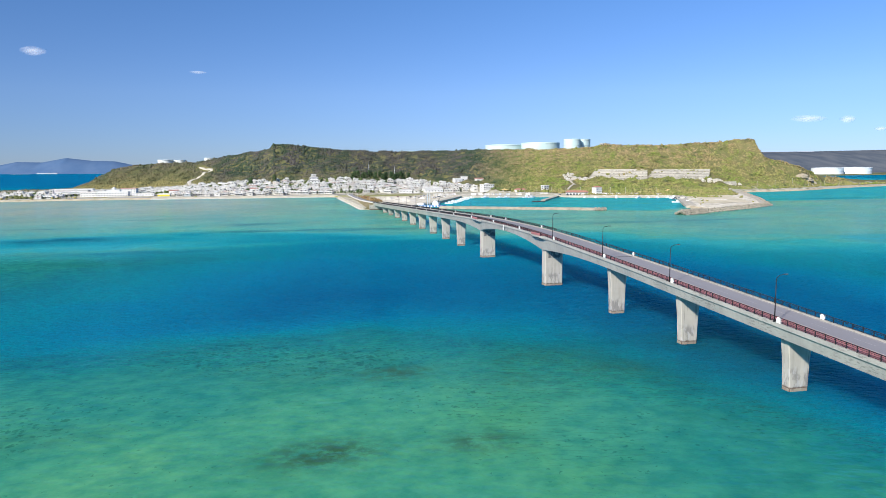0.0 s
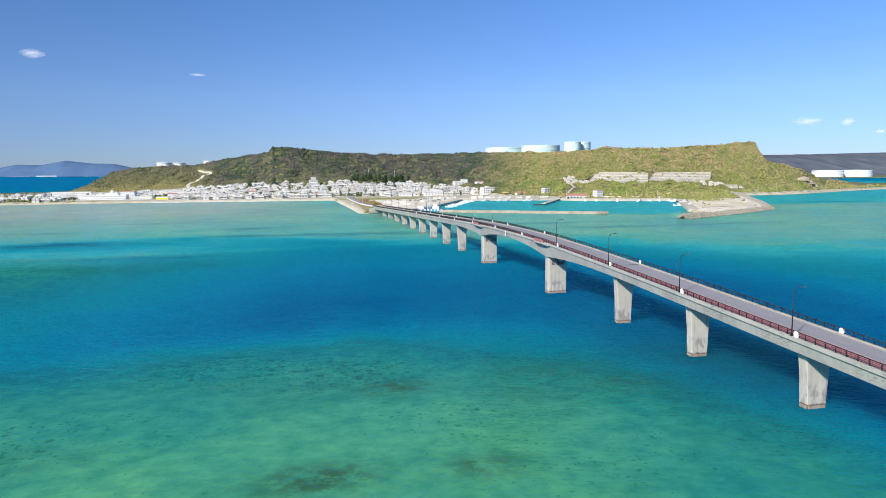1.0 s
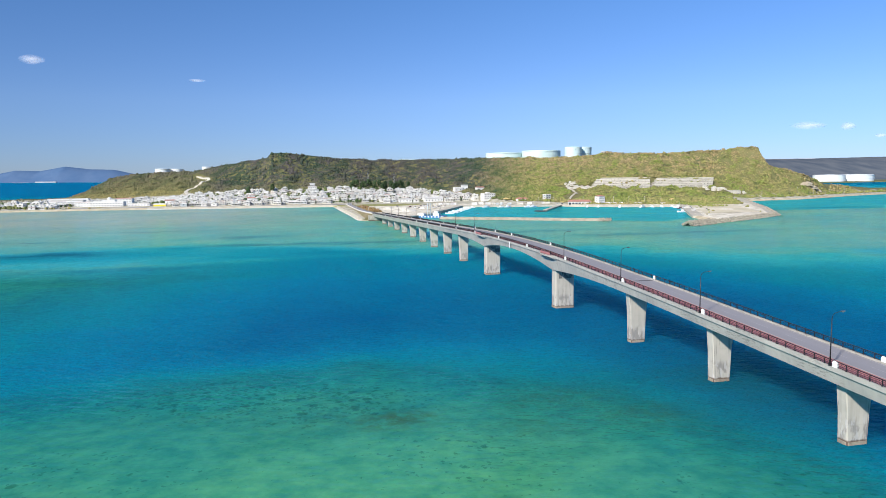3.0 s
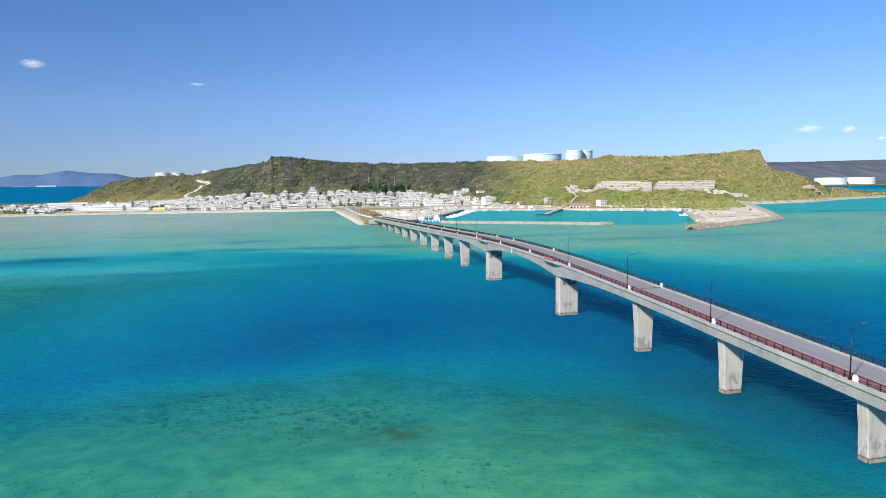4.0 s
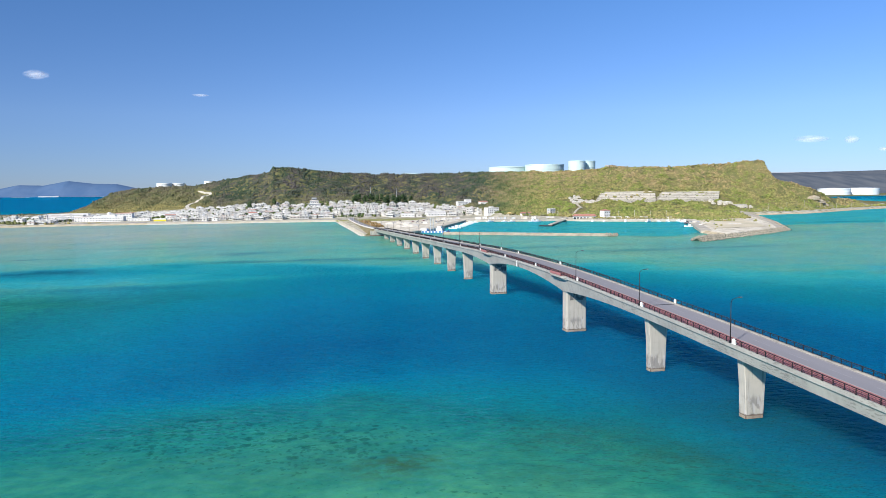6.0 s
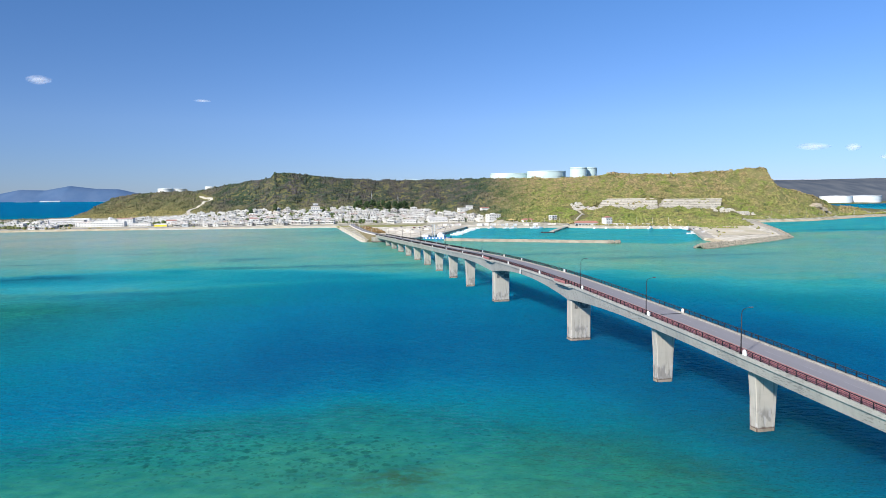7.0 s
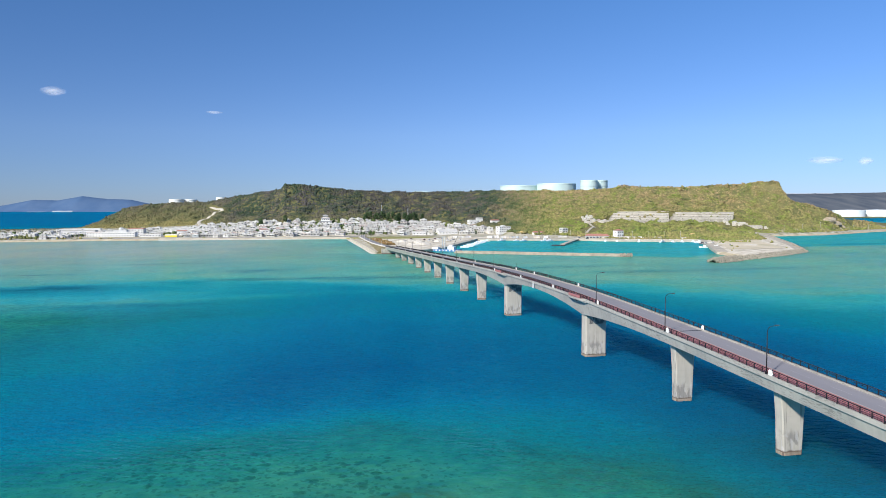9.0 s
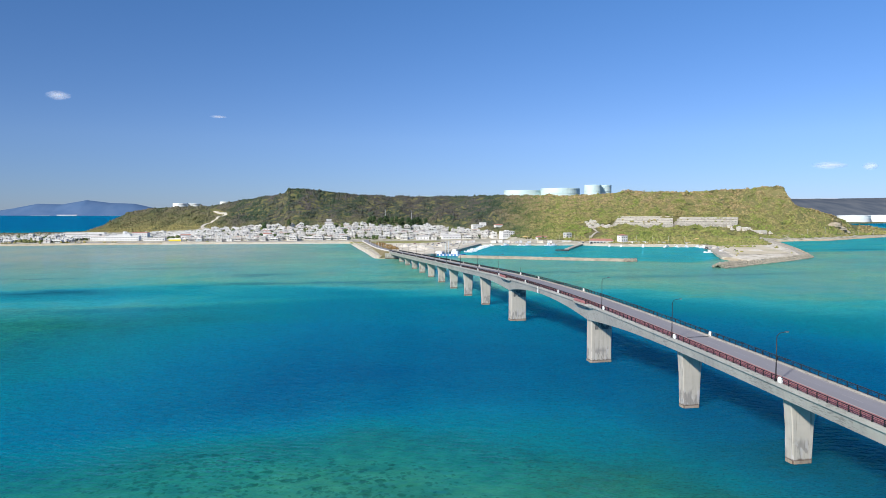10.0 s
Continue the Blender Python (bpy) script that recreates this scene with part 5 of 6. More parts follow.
first = boat()
rnd = random.Random(21)
BOATS = [(352, 528, 60), (346, 540, 70), (402, 640, 20), (394, 628, 40), (398, 648, 10), (385, 652, 5), (374, 655, -5), (156, 738, 65), (148, 726, 62), (140, 708, 66), (134, 694, 64), (126, 676, 66), (118, 655, 64),
         (110, 640, 65), (104, 626, 63), (232, 727, -70), (238, 725, -75), (205, 735, -75), (196, 738, -78), (312, 682, -35), (300, 690, -40), (335, 668, -40), (360, 655, -65), (178, 744, -75), (96, 610, 64)]
for i, (x, y, a) in enumerate(BOATS):
    m = pose(x, y, 0.05, 0, 0, a + rnd.uniform(-12, 12)) @ Matrix.Scale(rnd.uniform(0.85, 1.35), 4)
    if i == 0:
        first.matrix_basis = m
    else:
        c = copy_thing(first, m)
        c.scale = m.to_scale()


def barge():
    t = thing("barge", "blue and white work barge with two tall spud masts", "barge", m=pose(62, 556, 0, 0, 0, -32))
    hull = part("hull", Build().box(-17, 17, -5, 5, -1, 1.9), BLUE, t)
    for i in range(9):
        part("fender", Build().box(-15.6 + 3.7 * i, -14.2 + 3.7 * i, -5.12, -4.9, 0.2, 1.7), WHITE_PAINT, hull)
    part("deckhouse", Build().box(4, 11, -3, 3, 1.9, 4.6).box(3.6, 11.4, -3.4, 3.4, 4.6, 4.85).box(5, 9, -2, 2, 4.85, 6.6), WHITE_WALL, t)
    part("winch_house", Build().box(-13, -6, -3, 2.5, 1.9, 4.2), WHITE_WALL, t, "low white winch house")
    for x in (-1.2, 1.6):
        part("spud_mast", Build().box(x - 0.32, x + 0.32, -4.2, -3.56, -3, 15), TANK_STEEL, t, "tall grey mast")
    part("jib", Build().tube([(10, 0, 6.2), (14.5, -1, 15.5)], 0.18), DARK_STEEL, t)


barge()
p = thing("landing_pier", "small concrete landing pier with a dark pontoon", "pier", m=pose(246, 674, 0, 0, 0, 60.3))
part("deck", Build().box(-64, 66, -2.6, 2.6, 1.2, 2.0), QUAY, p)
for i in range(13):
    part("pile", Build().lathe([(0.4, -5), (0.4, 1.2)], 10, -62 + 10 * i, -1.8), QUAY, p)
part("pontoon", Build().box(-70, -64.05, -3, 12, -0.5, 1.1), DARK_STEEL, p, "dark steel pontoon")

# ---- gravel heaps and grass on the harbour ground ----
HEAP = worn("gravel", (0.70, 0.66, 0.58), (0.50, 0.46, 0.39), 0.3, 3.0, 0.95, 0.1)
rnd = random.Random(14)
for i in range(16):
    x, y = (30 + rnd.uniform(0, 95), 600 + rnd.uniform(0, 150)) if i < 12 else (350 + rnd.uniform(0, 60), 520 + rnd.uniform(0, 90))
    if i < 12 and x > 12 + (y - 540) * 0.45:
        x = 14 + (x - 14) * 0.4
    r0, h0 = rnd.uniform(3, 9), rnd.uniform(1.0, 2.8)
    b = Build().rings([[(r0 * k * (1 + 0.22 * math.sin(3 * a + i) + 0.1 * math.sin(7 * a)) * math.cos(a), r0 * 0.7 * k * (1 + 0.22 * math.sin(3 * a + i)) * math.sin(a), z * h0) for a in np.linspace(0, 2 * math.pi, 18, endpoint=False)]
                       for k, z in ((1.1, -0.3), (0.9, 0.12), (0.6, 0.6), (0.3, 0.92), (0.1, 1.0))])
    solid("sand_mound", b, HEAP, "pale sandy mound on the harbour ground", "mound", "mounds on the harbour ground", smooth=True, m=pose(x, y, 2.5))
LAWN = worn("dry_lawn", (0.33, 0.31, 0.11), (0.20, 0.21, 0.065), 0.06, 1.0, 0.95, 0.1)
field = Build()
field.rings([[(45 + 62 * k * math.cos(a) * (1 + 0.1 * math.sin(3 * a)), 828 + 34 * k * math.sin(a), z) for a in np.linspace(0, 2 * math.pi, 36, endpoint=False)] for k, z in ((1.02, 1.5), (1.0, 2.56), (0.97, 2.66))])
solid("grass_field", field, LAWN, "flat yellow-green grass field behind the harbour", "grass", kind="structure")

# ---- woods on the island ----
def leaf_material(name, dark, mid, dry, pale):
    m, nt, b = material(name, 0.9, 0.0, 0.15)
    geo = nt.nodes.new("ShaderNodeNewGeometry")
    n1 = node(nt, "ShaderNodeTexNoise", Scale=0.009, Detail=5.0)
    n2 = node(nt, "ShaderNodeTexNoise", Scale=0.6, Detail=5.0)
    for n in (n1, n2):
        nt.links.new(geo.outputs["Position"], n.inputs["Vector"])
    own = ramp(nt, geo.outputs["Random Per Island"], [(0.0, dark), (0.4, mid), (0.65, mid), (0.85, dry), (1.0, pale)])
    zone = ramp(nt, n1.outputs["Fac"], [(0.32, mid), (0.43, dark), (0.5, mid), (0.57, dry), (0.68, pale)])
    n3 = node(nt, "ShaderNodeTexNoise", Scale=0.045, Detail=4.0)
    nt.links.new(geo.outputs["Position"], n3.inputs["Vector"])
    zone = mix(nt, 0.45, zone, ramp(nt, n3.outputs["Fac"], [(0.36, dark), (0.5, mid), (0.62, dry)]))
    c = mix(nt, 0.72, own, zone)
    c = mix(nt, 1.0, c, ramp(nt, n2.outputs["Fac"], [(0.3, (0.75, 0.75, 0.75)), (0.65, (1.2, 1.2, 1.18))]), "MULTIPLY")
    nt.links.new(c, b.inputs["Base Color"])
    bump(nt, b, n2.outputs["Fac"], 0.8, 0.6)
    return m


def icosahedron():
    g = (1 + 5 ** 0.5) / 2
    v = np.array([(-1, g, 0), (1, g, 0), (-1, -g, 0), (1, -g, 0), (0, -1, g), (0, 1, g), (0, -1, -g), (0, 1, -g), (g, 0, -1), (g, 0, 1), (-g, 0, -1), (-g, 0, 1)], float)
    f = np.array([(0, 11, 5), (0, 5, 1), (0, 1, 7), (0, 7, 10), (0, 10, 11), (1, 5, 9), (5, 11, 4), (11, 10, 2), (10, 7, 6), (7, 1, 8),
                  (3, 9, 4), (3, 4, 2), (3, 2, 6), (3, 6, 8), (3, 8, 9), (4, 9, 5), (2, 4, 11), (6, 2, 10), (8, 6, 7), (9, 8, 1)])
    return v / np.linalg.norm(v[0]), f


def octahedron():
    v = np.array([(1, 0, 0), (0, 1, 0), (-1, 0, 0), (0, -1, 0), (0, 0, 1), (0, 0, -1)], float) * 1.12
    return v, np.array([(0, 1, 4), (1, 2, 4), (2, 3, 4), (3, 0, 4), (1, 0, 5), (2, 1, 5), (3, 2, 5), (0, 3, 5)])


def clumps(name, x, y, size, mat, label, tall=0.8, seed=0, sink=0.15, z=None, rough=0.32, fine=False):
    """Many uneven crowns at (x, y) on the ground, one mesh of separate islands; fine: the small clumps of far woods."""
    rng = np.random.default_rng(seed)
    v, f = octahedron() if fine else icosahedron()
    n, k = len(x), len(v)
    z = ground_height(x, y) if z is None else z
    a = rng.uniform(0, 6.28, n)
    jit = 1 + rng.uniform(-rough, rough, (n, k, 1))
    p = v[None] * jit
    px = p[:, :, 0] * np.cos(a)[:, None] - p[:, :, 1] * np.sin(a)[:, None]
    py = p[:, :, 0] * np.sin(a)[:, None] + p[:, :, 1] * np.cos(a)[:, None]
    t = tall * rng.uniform(0.7, 1.35, n)
    out = np.stack([px * size[:, None] + x[:, None], py * size[:, None] + y[:, None], (p[:, :, 2] + 1 - 2 * sink) * (size * t)[:, None] + z[:, None]], 2)
    faces = (f[None] + k * np.arange(n)[:, None, None]).reshape(-1, 3)
    me = np_mesh(name, out.reshape(-1, 3), faces, mat, smooth=True)
    return tagged(new(name, me), label, "woods", kind="stuff")


def jittered(x0, x1, y0, y1, step, seed):
    rng = np.random.default_rng(seed)
    gx, gy = np.meshgrid(np.arange(x0, x1, step), np.arange(y0, y1, step))
    return gx.ravel() + rng.uniform(-0.5, 0.5, gx.size) * step, gy.ravel() + rng.uniform(-0.5, 0.5, gx.size) * step, rng


TOMB_ROAD = [(312, 782), (326, 806), (348, 832), (352, 866), (372, 884)]
PATHWAY = [(-237, 1106), (-252, 1150), (-262, 1195), (-248, 1235), (-228, 1275), (-240, 1320), (-262, 1372)]


def near_line(x, y, line, width):
    out = np.zeros(x.shape, bool)
    for (x0, y0), (x1, y1) in zip(line, line[1:]):
        t = np.clip(((x - x0) * (x1 - x0) + (y - y0) * (y1 - y0)) / ((x1 - x0) ** 2 + (y1 - y0) ** 2), 0, 1)
        out |= np.hypot(x - x0 - t * (x1 - x0), y - y0 - t * (y1 - y0)) < width
    return out


def open_ground(x, y):
    """Where no trees stand: terraces, tombs, tanks, the hill road."""
    lower = terrace_zone(x, y) > 0
    tombs = (x > 346) & (x < 408) & (y > 874) & (y < 936)
    low = (x > 545) & (x < 628) & (y > 800) & (y < 834)
    slope = near_line(x, y, TOMB_ROAD, 8) | (np.hypot(x - 332, y - 812) < 15) | (np.hypot(x - 205, y - 994) < 16) | (np.hypot(x - 237, y - 985) < 11)
    return lower | tombs | low | slope | near_line(x, y, PATHWAY, 7)


def hill_leaf_material():
    """Woods whose colour changes over the hill: green, dry and grey stands, cloud shade included."""
    m, nt, b = material("hill_canopy", 0.95, 0.0, 0.08)
    geo = nt.nodes.new("ShaderNodeNewGeometry")
    stand = nt.nodes.new("ShaderNodeAttribute")
    stand.attribute_name = "stand"
    n2 = node(nt, "ShaderNodeTexNoise", Scale=0.35, Detail=6.0, Roughness=0.7)
    nt.links.new(geo.outputs["Position"], n2.inputs["Vector"])
    c = mix(nt, 1.0, stand.outputs["Color"], ramp(nt, geo.outputs["Random Per Island"], [(0.0, (0.78, 0.82, 0.78)), (0.5, (1, 1, 1)), (1.0, (1.22, 1.18, 1.14))]), "MULTIPLY")
    c = mix(nt, 1.0, c, ramp(nt, n2.outputs["Fac"], [(0.38, (0.72, 0.74, 0.72)), (0.5, (1, 1, 1)), (0.62, (1.28, 1.25, 1.2))]), "MULTIPLY")
    nt.links.new(c, b.inputs["Base Color"])
    return m


def stand_shade_colour(x, y):
    """Leaf colour by place: dark green, grey-brown, olive and tan stands in uneven patches; cloud shade is painted in.
    """
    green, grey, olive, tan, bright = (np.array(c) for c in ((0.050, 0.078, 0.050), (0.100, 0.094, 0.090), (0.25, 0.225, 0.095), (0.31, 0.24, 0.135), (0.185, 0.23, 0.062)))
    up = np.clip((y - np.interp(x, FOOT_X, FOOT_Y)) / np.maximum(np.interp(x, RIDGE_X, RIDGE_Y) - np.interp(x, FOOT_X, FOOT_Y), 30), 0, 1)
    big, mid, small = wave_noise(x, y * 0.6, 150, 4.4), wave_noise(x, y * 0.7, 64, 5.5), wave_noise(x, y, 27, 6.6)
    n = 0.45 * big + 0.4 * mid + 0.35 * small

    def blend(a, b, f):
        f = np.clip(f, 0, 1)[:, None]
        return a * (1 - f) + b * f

    # cloud shade and haze on the western hill, put into the leaf colour
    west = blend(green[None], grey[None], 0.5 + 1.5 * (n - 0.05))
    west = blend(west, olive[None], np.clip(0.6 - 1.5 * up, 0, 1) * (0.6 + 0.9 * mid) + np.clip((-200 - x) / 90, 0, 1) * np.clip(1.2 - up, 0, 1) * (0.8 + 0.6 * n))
    # the band under cloud in mid-hill, painted as a darker grey
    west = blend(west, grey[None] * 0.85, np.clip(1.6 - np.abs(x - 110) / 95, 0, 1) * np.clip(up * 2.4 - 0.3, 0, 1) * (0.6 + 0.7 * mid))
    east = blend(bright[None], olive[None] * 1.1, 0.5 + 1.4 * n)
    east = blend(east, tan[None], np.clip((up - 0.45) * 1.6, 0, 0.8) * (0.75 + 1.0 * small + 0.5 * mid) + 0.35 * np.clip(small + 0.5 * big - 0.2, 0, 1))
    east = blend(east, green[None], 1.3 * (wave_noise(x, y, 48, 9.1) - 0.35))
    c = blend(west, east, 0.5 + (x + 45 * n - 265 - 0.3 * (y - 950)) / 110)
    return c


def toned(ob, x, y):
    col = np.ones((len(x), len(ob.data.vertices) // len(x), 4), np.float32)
    col[:, :, :3] = stand_shade_colour(x, y)[:, None]
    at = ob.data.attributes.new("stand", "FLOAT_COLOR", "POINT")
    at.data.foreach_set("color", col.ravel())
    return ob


CANOPY = hill_leaf_material()
HILL_LEAF = leaf_material("hill_leaves", (0.055, 0.085, 0.05), (0.115, 0.13, 0.065), (0.19, 0.155, 0.115), (0.24, 0.20, 0.155))
SUNNY_LEAF = leaf_material("sunny_scrub", (0.10, 0.155, 0.035), (0.23, 0.25, 0.06), (0.36, 0.27, 0.13), (0.44, 0.35, 0.20))
GARDEN_LEAF = leaf_material("garden_leaves", (0.038, 0.07, 0.03), (0.08, 0.12, 0.045), (0.15, 0.18, 0.055), (0.22, 0.20, 0.09))
DARK_LEAF = leaf_material("pine_leaves", (0.022, 0.045, 0.022), (0.04, 0.07, 0.03), (0.055, 0.085, 0.035), (0.10, 0.12, 0.05))

x, y, rng = jittered(-500, 960, 690, 1480, 1.75, 31)
foot, crest = np.interp(x, FOOT_X, FOOT_Y), np.interp(x, RIDGE_X, RIDGE_Y)
d = coast_distance(x, y)
keep = (y > foot + wave_noise(x, y, 40, 9.0) * 5) & (y < crest + 26) & (d > 14) & ~open_ground(x, y)
x, y = x[keep], y[keep]
east = x + wave_noise(x, y, 120, 12.0) * 70 > 290 + 0.12 * (y - 900)
size = (1.05 + 1.5 * rng.random(len(x)) ** 4.0) * (1 + 0.25 * wave_noise(x, y, 50, 10.0))
canopy = ground_height(x, y) + 0.7 * wave_noise(x, y, 17, 3.1) + 1.6 * wave_noise(x, y, 43, 7.2) - 0.6
toned(clumps("hill_woods", x[~east], y[~east], size[~east], CANOPY, "dense green and grey-brown subtropical woods on the hill, cloud shade in their colour", 0.75, 1, 0.3, z=canopy[~east], rough=0.42, fine=True), x[~east], y[~east])
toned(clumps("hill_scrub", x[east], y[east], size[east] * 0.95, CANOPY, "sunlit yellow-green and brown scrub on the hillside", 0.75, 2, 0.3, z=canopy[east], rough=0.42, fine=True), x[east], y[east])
# taller trees that break the skyline
rx = np.arange(-500, 740, 3.3) + rng.uniform(-2, 2, len(np.arange(-500, 740, 3.3)))
ry = np.interp(rx, RIDGE_X, RIDGE_Y) + rng.uniform(-8, 6, len(rx))
toned(clumps("crest_trees", rx, ry, rng.uniform(0.9, 2.4, len(rx)) * (1 + 0.45 * (rng.random(len(rx)) < 0.10)), CANOPY, "uneven line of trees along the ridge", 1.0, 3, 0.25, rough=0.4), rx, ry)
# scrub behind the quays, on the shore and between the houses
x, y, rng = jittered(215, 640, 690, 900, 3.6, 33)
foot = np.interp(x, FOOT_X, FOOT_Y)
keep = (y > foot - 34 + wave_noise(x, y, 30, 4.0) * 14) & (y < foot + 6) & (coast_distance(x, y) > 24) & ~open_ground(x, y) & (wave_noise(x, y, 45, 6.0) > -0.45)
x, y = x[keep], y[keep]
toned(clumps("quay_scrub", x, y, rng.uniform(1.2, 2.9, len(x)), CANOPY, "yellow-green scrub behind the harbour", 0.8, 4), x, y)
x, y, rng = jittered(-900, -10, 896, 922, 3.2, 35)
keep = (wave_noise(x, y, 70, 3.3) + 0.4 * wave_noise(x, y, 17, 1.3) > 0.45) & (coast_distance(x, y) > 9) & (y < 918) & (x < -215) & ~((x > -282) & (x < -248))
x, y = x[keep], y[keep]
clumps("shore_scrub", x, y, rng.uniform(0.9, 1.9, len(x)), SUNNY_LEAF, "low scrub along the sandy shore", 0.8, 5)
x, y, rng = jittered(-880, 205, 910, 1110, 5.0, 36)
foot = np.interp(x, FOOT_X, FOOT_Y)
free = np.ones(len(x), bool)
for hx, hy, _, _ in SPOTS:
    free &= np.hypot(x - hx, y - hy) > 6.5
keep = free & (y > 917) & ~((x < -250) & (x > -408) & (y < 972)) & (y < foot) & (rng.random(len(x)) < 0.6) & ~((x > 20) & (y < 890))
x, y = x[keep], y[keep]
clumps("garden_trees", x, y, rng.uniform(0.9, 2.7, len(x)), GARDEN_LEAF, "green garden trees between the houses", 0.95, 6)
x, y, rng = jittered(-1000, -430, 1080, 1440, 9.0, 37)
keep = (coast_distance(x, y) > 20) & (wave_noise(x, y, 90, 7.0) > 0.15)
x, y = x[keep], y[keep]
clumps("spit_scrub", x, y, rng.uniform(0.8, 1.9, len(x)), HILL_LEAF, "brown and green scrub on the flat spit", 0.6, 7)
x, y, rng = jittered(560, 1200, 770, 1200, 6.0, 38)
keep = (coast_distance(x, y) > 22) & (y < np.interp(x, FOOT_X, FOOT_Y) + 4) & (wave_noise(x, y, 60, 2.0) > -0.3)
x, y = x[keep], y[keep]
toned(clumps("beach_scrub", x, y, rng.uniform(1.4, 3.0, len(x)), CANOPY, "scrub behind the eastern beach", 0.8, 8), x, y)

# dry scrub round the gravel yard on the point and rusty bushes by the causeway
x, y, rng = jittered(300, 560, 400, 745, 3.0, 43)
edge = np.minimum(np.abs((x - 300) - (y - 445) * 0.62), np.abs((x - 404) - (y - 452) * 0.575))
keep = (coast_distance(x, y) > 13) & (((y > 628 + 0.2 * (x - 420)) & (wave_noise(x, y, 40, 3.0) > -0.5)) | ((edge < 26) & (wave_noise(x, y, 26, 5.0) > 0.55)) | (np.hypot((x - 428) / 14, (y - 596) / 6) < 1)) & (np.hypot(x - 436, y - 712) > 9)
x, y = x[keep], y[keep]
toned(clumps("point_scrub", x, y, rng.uniform(0.7, 1.9, len(x)), CANOPY, "dry green and brown scrub round the gravel yard", 0.7, 10), x, y)
x, y, rng = jittered(12, 24, 640, 800, 2.4, 44)
keep = (wave_noise(x, y, 30, 2.0) > -0.3) & (wave_noise(x, y, 9, 4.0) > -0.4)
x, y = x[keep], y[keep]
clumps("causeway_scrub", x, y, rng.uniform(0.6, 1.5, len(x)), leaf_material("rusty_leaves", (0.13, 0.085, 0.04), (0.24, 0.15, 0.065), (0.31, 0.21, 0.10), (0.24, 0.22, 0.09)), "rusty brown bushes beside the causeway", 0.9, 11)

# shrubs grown over the terraces
rng = np.random.default_rng(41)
u, w = rng.random(46), rng.random(46)
x, y = 400 + 215 * u, np.interp(400 + 215 * u, (396, 486, 500, 590), (880, 858, 862, 842)) + 50 * w
toned(clumps("terrace_shrubs", x, y, rng.uniform(0.8, 2.2, 46), CANOPY, "green shrubs grown over the terrace walls", 0.8, 9, 0.1, z=np.interp(w, (0, 1), (20.5, 31.5))), x, y)

# ---- single trees ----
BARK = worn("bark", (0.16, 0.12, 0.085), (0.08, 0.06, 0.045), 1.0, 8.0, 0.95)


def pine(seed, h):
    """A tall pine: tapered trunk, limbs, and a crown of many tufts."""
    r = np.random.default_rng(seed)
    t = thing("pine_tree", "tall dark green pine at the edge of the village", "tree", "dark pines above the village")
    b = Build().tube([(0, 0, -0.5), (0.15, 0.1, h * 0.5), (0, 0.1, h * 0.95)], [0.35, 0.24, 0.06], 7)
    for k in range(7):
        a, z = r.uniform(0, 6.28), h * r.uniform(0.35, 0.85)
        b.tube([(0.1, 0.1, z), (1.6 * math.cos(a), 1.6 * math.sin(a), z + 0.7)], [0.1, 0.04], 5)
    part("trunk", b, BARK, t)
    n = 46
    z = h * (0.25 + 0.78 * r.random(n))
    rad = (1.05 - z / h * 0.7) * h * 0.38
    a = r.uniform(0, 6.28, n)
    s = r.uniform(0.9, 1.9, n)
    v, f = icosahedron()
    p = v[None] * (1 + r.uniform(-0.35, 0.35, (n, 12, 1))) * s[:, None, None] * np.array((1, 1, 0.75))
    q = r.random(n) ** 0.6 * rad
    p += np.stack([q * np.cos(a), q * np.sin(a), z], 1)[:, None]
    me = np_mesh("crown", p.reshape(-1, 3), (f[None] + 12 * np.arange(n)[:, None, None]).reshape(-1, 3), DARK_LEAF, False)
    part("crown", me, DARK_LEAF, t)
    return t


rnd = random.Random(77)
kinds = [pine(i, hh) for i, hh in enumerate((11, 13, 15))]
spots = [(26 + i * 6.2 + rnd.uniform(-2, 2), 1052 + rnd.uniform(-8, 10)) for i in range(17)] + [(-150 + rnd.uniform(0, 60), 1040 + rnd.uniform(0, 20)) for i in range(3)]
for i, (x, y) in enumerate(spots):
    m = pose(x, y, ground_z(x, y), 0, 0, rnd.uniform(0, 360))
    if i < 3:
        kinds[i].matrix_basis = m
    else:
        copy_thing(kinds[i % 3], m)

# ---- hill road, masts, poles ----
steps = []
for (x0, y0), (x1, y1) in zip(PATHWAY, PATHWAY[1:]):
    for k in range(8):
        x, y = x0 + (x1 - x0) * k / 8, y0 + (y1 - y0) * k / 8
        steps.append((x, y, ground_z(x, y)))
solid("hill_road", ribbon(steps, [(2.6, -1.5), (-2.6, -1.5), (-2.6, 1.1), (2.6, 1.1)]), LIGHT_CONCRETE, "pale concrete road winding up the hill", "road", kind="structure")

steps = []
for (x0, y0), (x1, y1) in zip(TOMB_ROAD, TOMB_ROAD[1:]):
    for k in range(6):
        x, y = x0 + (x1 - x0) * k / 6, y0 + (y1 - y0) * k / 6
        steps.append((x, y, ground_z(x, y)))
solid("tomb_road", ribbon(steps, [(1.6, -1.5), (-1.6, -1.5), (-1.6, 0.5), (1.6, 0.5)]), QUAY, "pale concrete lane up to the tombs", "road", kind="structure")

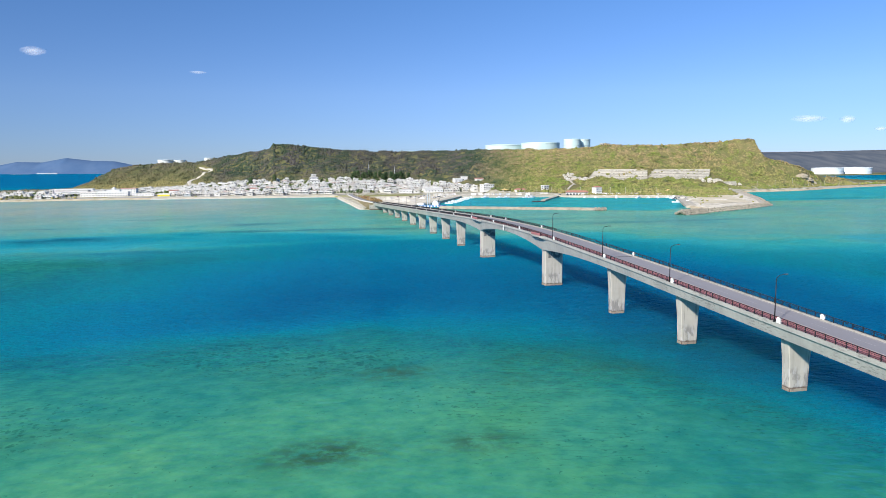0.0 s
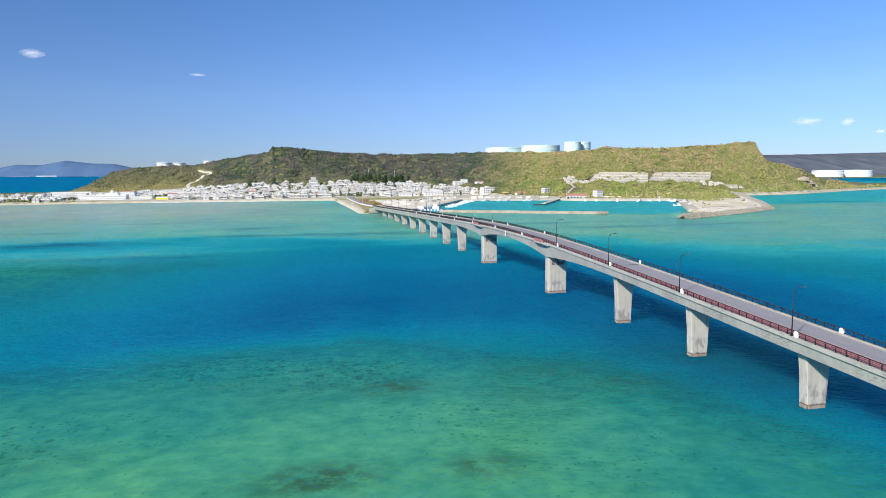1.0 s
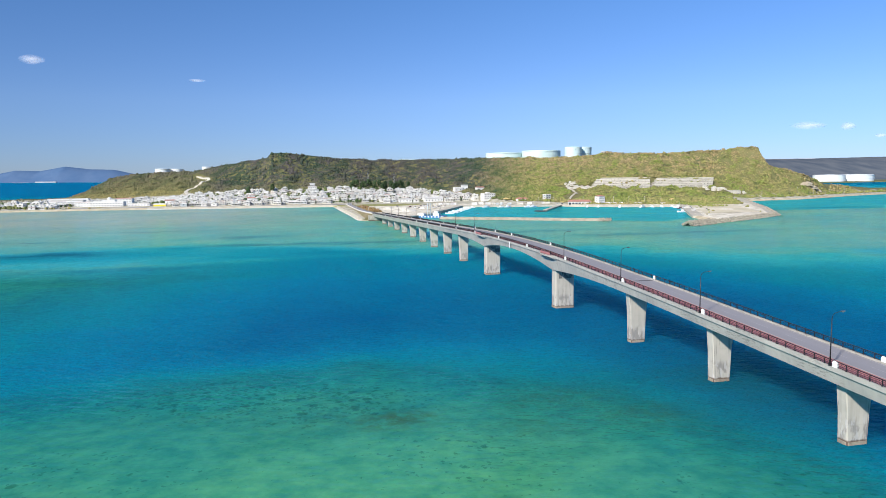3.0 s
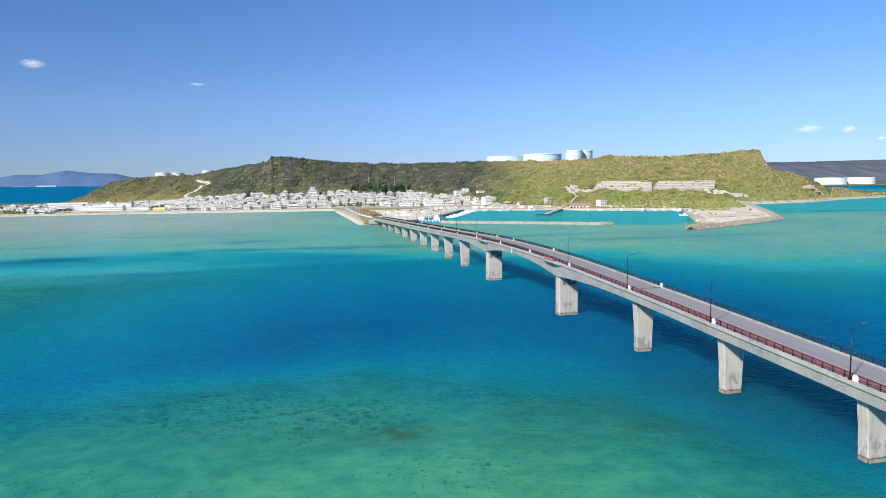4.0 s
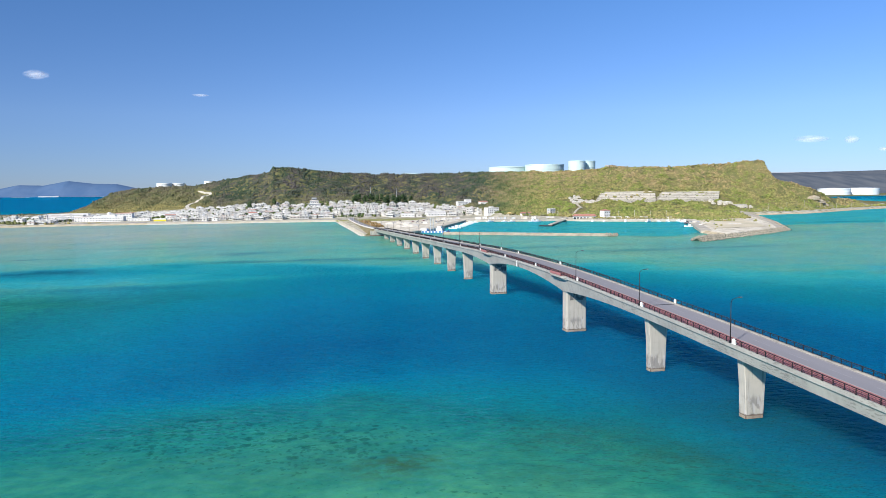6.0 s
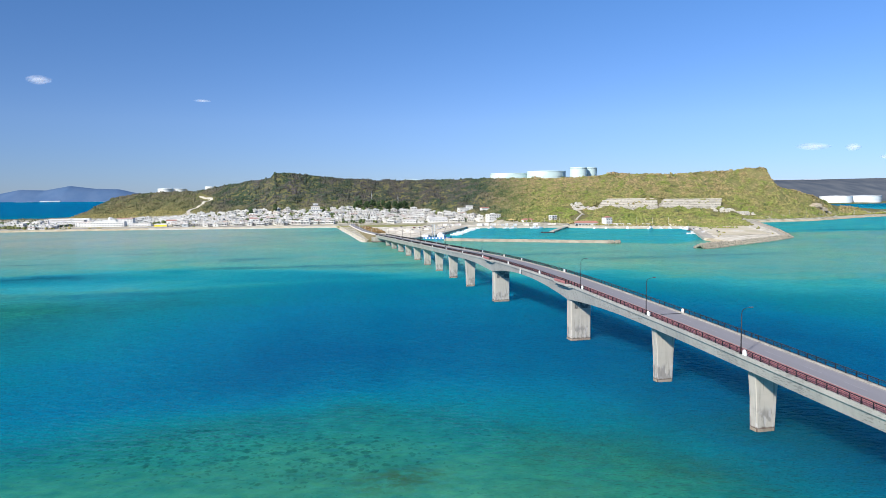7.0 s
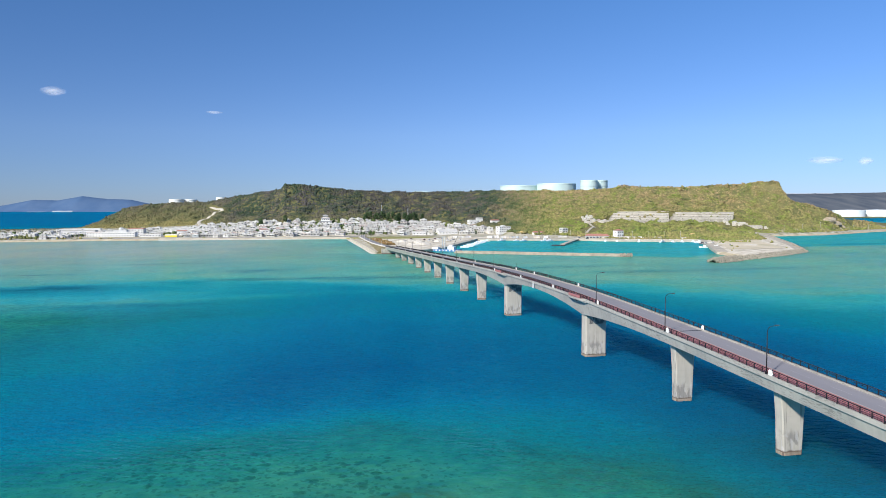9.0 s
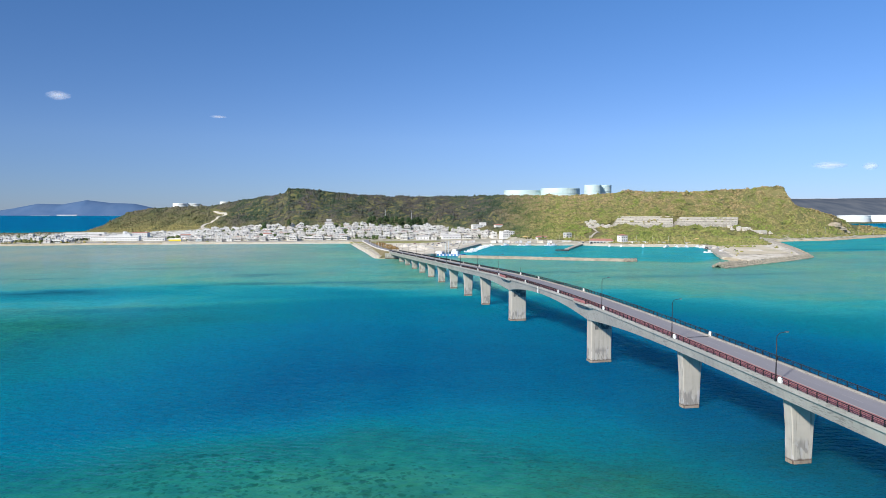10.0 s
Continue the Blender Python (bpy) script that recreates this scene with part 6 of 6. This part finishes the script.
for x, y, h in ((57, 1064, 26), (104, 1072, 20)):
    t = thing("radio_mast", "slim grey lattice mast above the village", "mast", "masts above the village", m=pose(x, y, ground_z(x, y)))
    for px, py in ((-0.7, -0.7), (0.7, -0.7), (0, 0.8)):
        part("leg", Build().tube([(px, py, -1), (px * 0.5, py * 0.5, h)], 0.12, 6), TANK_STEEL, t)
    for k in range(9):
        z = h * k / 9
        part("brace", Build().tube([(-0.6, -0.6, z), (0.55, -0.55, z + h / 9), (0, 0.6, z + h / 18)], 0.06, 5), TANK_STEEL, t)
    part("aerial", Build().tube([(0, 0, h - 1), (0, 0, h + 4)], 0.08, 6), TANK_STEEL, t)


def pole(label, group, h):
    t = thing("utility_pole", label, "pole", group)
    part("shaft", Build().tube([(0, 0, -1), (0, 0, h)], [0.16, 0.1], 8), LIGHT_CONCRETE, t)
    part("crossarm", Build().box(-0.9, 0.9, -0.06, 0.06, h - 0.9, h - 0.78), TANK_STEEL, t)
    part("crossarm", Build().box(-0.7, 0.7, -0.06, 0.06, h - 1.6, h - 1.5), TANK_STEEL, t)
    return t


first = pole("pale concrete utility pole", "poles along the shore and quays", 10)
PLACES = [(-4.2, 545 + 30 * i) for i in range(11)] + [(255 + 18 * i, 750 - 8.8 * i) for i in range(9)] + [(-180 + 28 * i, 896 - 3 * i) for i in range(6)] + [(600 + 45 * i, 786 + 16 * i) for i in range(7)]
for i, (x, y) in enumerate(PLACES):
    zz = max(ground_z(x, y), 2.4)
    if i == 0:
        first.matrix_basis = pose(x, y, zz)
    else:
        copy_thing(first, pose(x, y, zz, 0, 0, 90 * (i % 2)))

# ---- parked cars on the quays ----
CAR = tinted("car_paint", [(0.0, (0.75, 0.75, 0.76)), (0.5, (0.8, 0.8, 0.8)), (0.7, (0.25, 0.26, 0.28)), (0.85, (0.05, 0.05, 0.06)), (1.0, (0.35, 0.05, 0.05))], 0.3, (0.9, 0.9, 0.9))
TYRE = worn("tyre", (0.03, 0.03, 0.03), (0.02, 0.02, 0.02), 2.0, 9.0, 0.9)


def car():
    t = thing("car", "small parked car on the harbour ground", "car", "cars parked by the harbour")
    part("body", Build().rings([[(-0.72, yy, z0), (0.72, yy, z0), (0.75, yy, z1), (-0.75, yy, z1)] for yy, z0, z1 in ((-1.75, 0.4, 0.75), (-1.6, 0.3, 0.9), (1.5, 0.3, 0.9), (1.75, 0.4, 0.7))]), CAR, t)
    part("cabin", Build().rings([[(-0.66 * k, yy * k - 0.15, z), (0.66 * k, yy * k - 0.15, z), (0.66 * k, 1.1 * k - 0.15, z), (-0.66 * k, 1.1 * k - 0.15, z)] for k, z, yy in ((1, 0.9, -1.35), (0.86, 1.48, -1.2))]), WINDOW, t)
    part("roof", Build().box(-0.56, 0.56, -1.15, 0.78, 1.48, 1.55), CAR, t)
    wheel = Build().rings([[(xx, 0.3 * math.cos(a), 0.3 * math.sin(a)) for a in np.linspace(0, 2 * math.pi, 12, endpoint=False)] for xx in (-0.09, 0.09)]).mesh("wheel", TYRE)
    for px in (-0.68, 0.68):
        for py in (-1.1, 1.1):
            part("wheel", wheel, TYRE, t).location = (px, py, 0.3)
    return t


first = car()
rnd = random.Random(3)
CARS = [(60 + rnd.uniform(0, 60), 700 + rnd.uniform(0, 80)) for _ in range(16)] + [(265 + rnd.uniform(0, 130), 0) for _ in range(14)] + [(330 + rnd.uniform(0, 60), 520 + rnd.uniform(0, 60)) for _ in range(5)]
for i, (x, y) in enumerate(CARS):
    if y == 0:
        y = 742 - (x - 265) * 0.52 + rnd.uniform(0, 4)
    m = pose(x, y, 2.62 if x < 250 or y > 600 else 2.66, 0, 0, rnd.uniform(0, 360))
    if i == 0:
        first.matrix_basis = m
    else:
        copy_thing(first, m)

# ---- clouds ----


def cloud_material():
    m, nt, b = material("cloud", 1.0, 0.0, 0.0)
    b.inputs["Base Color"].default_value = (0.9, 0.87, 0.87, 1)
    tc = nt.nodes.new("ShaderNodeTexCoord")
    g = nt.nodes.new("ShaderNodeTexGradient")
    g.gradient_type = "SPHERICAL"
    mp = node(nt, "ShaderNodeMapping", Scale=(1.0, 0.0, 1.0))
    nt.links.new(tc.outputs["Object"], mp.inputs["Vector"])
    nt.links.new(mp.outputs[0], g.inputs["Vector"])
    n = node(nt, "ShaderNodeTexNoise", Scale=2.6, Detail=7.0, Roughness=0.7)
    nt.links.new(tc.outputs["Object"], n.inputs["Vector"])
    mul = nt.nodes.new("ShaderNodeMath")
    mul.operation = "MULTIPLY"
    nt.links.new(g.outputs["Fac"], mul.inputs[0])
    nt.links.new(n.outputs["Fac"], mul.inputs[1])
    mr = node(nt, "ShaderNodeMapRange")
    mr.inputs[1].default_value, mr.inputs[2].default_value, mr.inputs[4].default_value = 0.10, 0.66, 0.55
    nt.links.new(mul.outputs[0], mr.inputs[0])
    nt.links.new(mr.outputs[0], b.inputs["Alpha"])
    return m


CLOUD = cloud_material()
rng = np.random.default_rng(4)
v, f = icosahedron()
for x, z, w, h in ((-1479, 731, 96, 34), (-577, 628, 70, 10), (3741, 379, 210, 34), (4088, 377, 95, 38), (4388, 307, 80, 20)):
    k = 4400 / 4400 if x < 3000 else 0.8
    ob = new("cloud", np_mesh("cloud", v * np.array((1, 0.25, 1)), f, CLOUD))
    ob.matrix_basis = Matrix.Translation((-85 + (x + 85) * k, -150 + 4550 * k, 45 + (z - 45) * k)) @ Matrix.Diagonal((w * k * 0.95, w * k, h * k * 1.0, 1))
    ob.visible_shadow = False
    tagged(ob, "small thin white cloud in the blue sky", "cloud", "clouds")
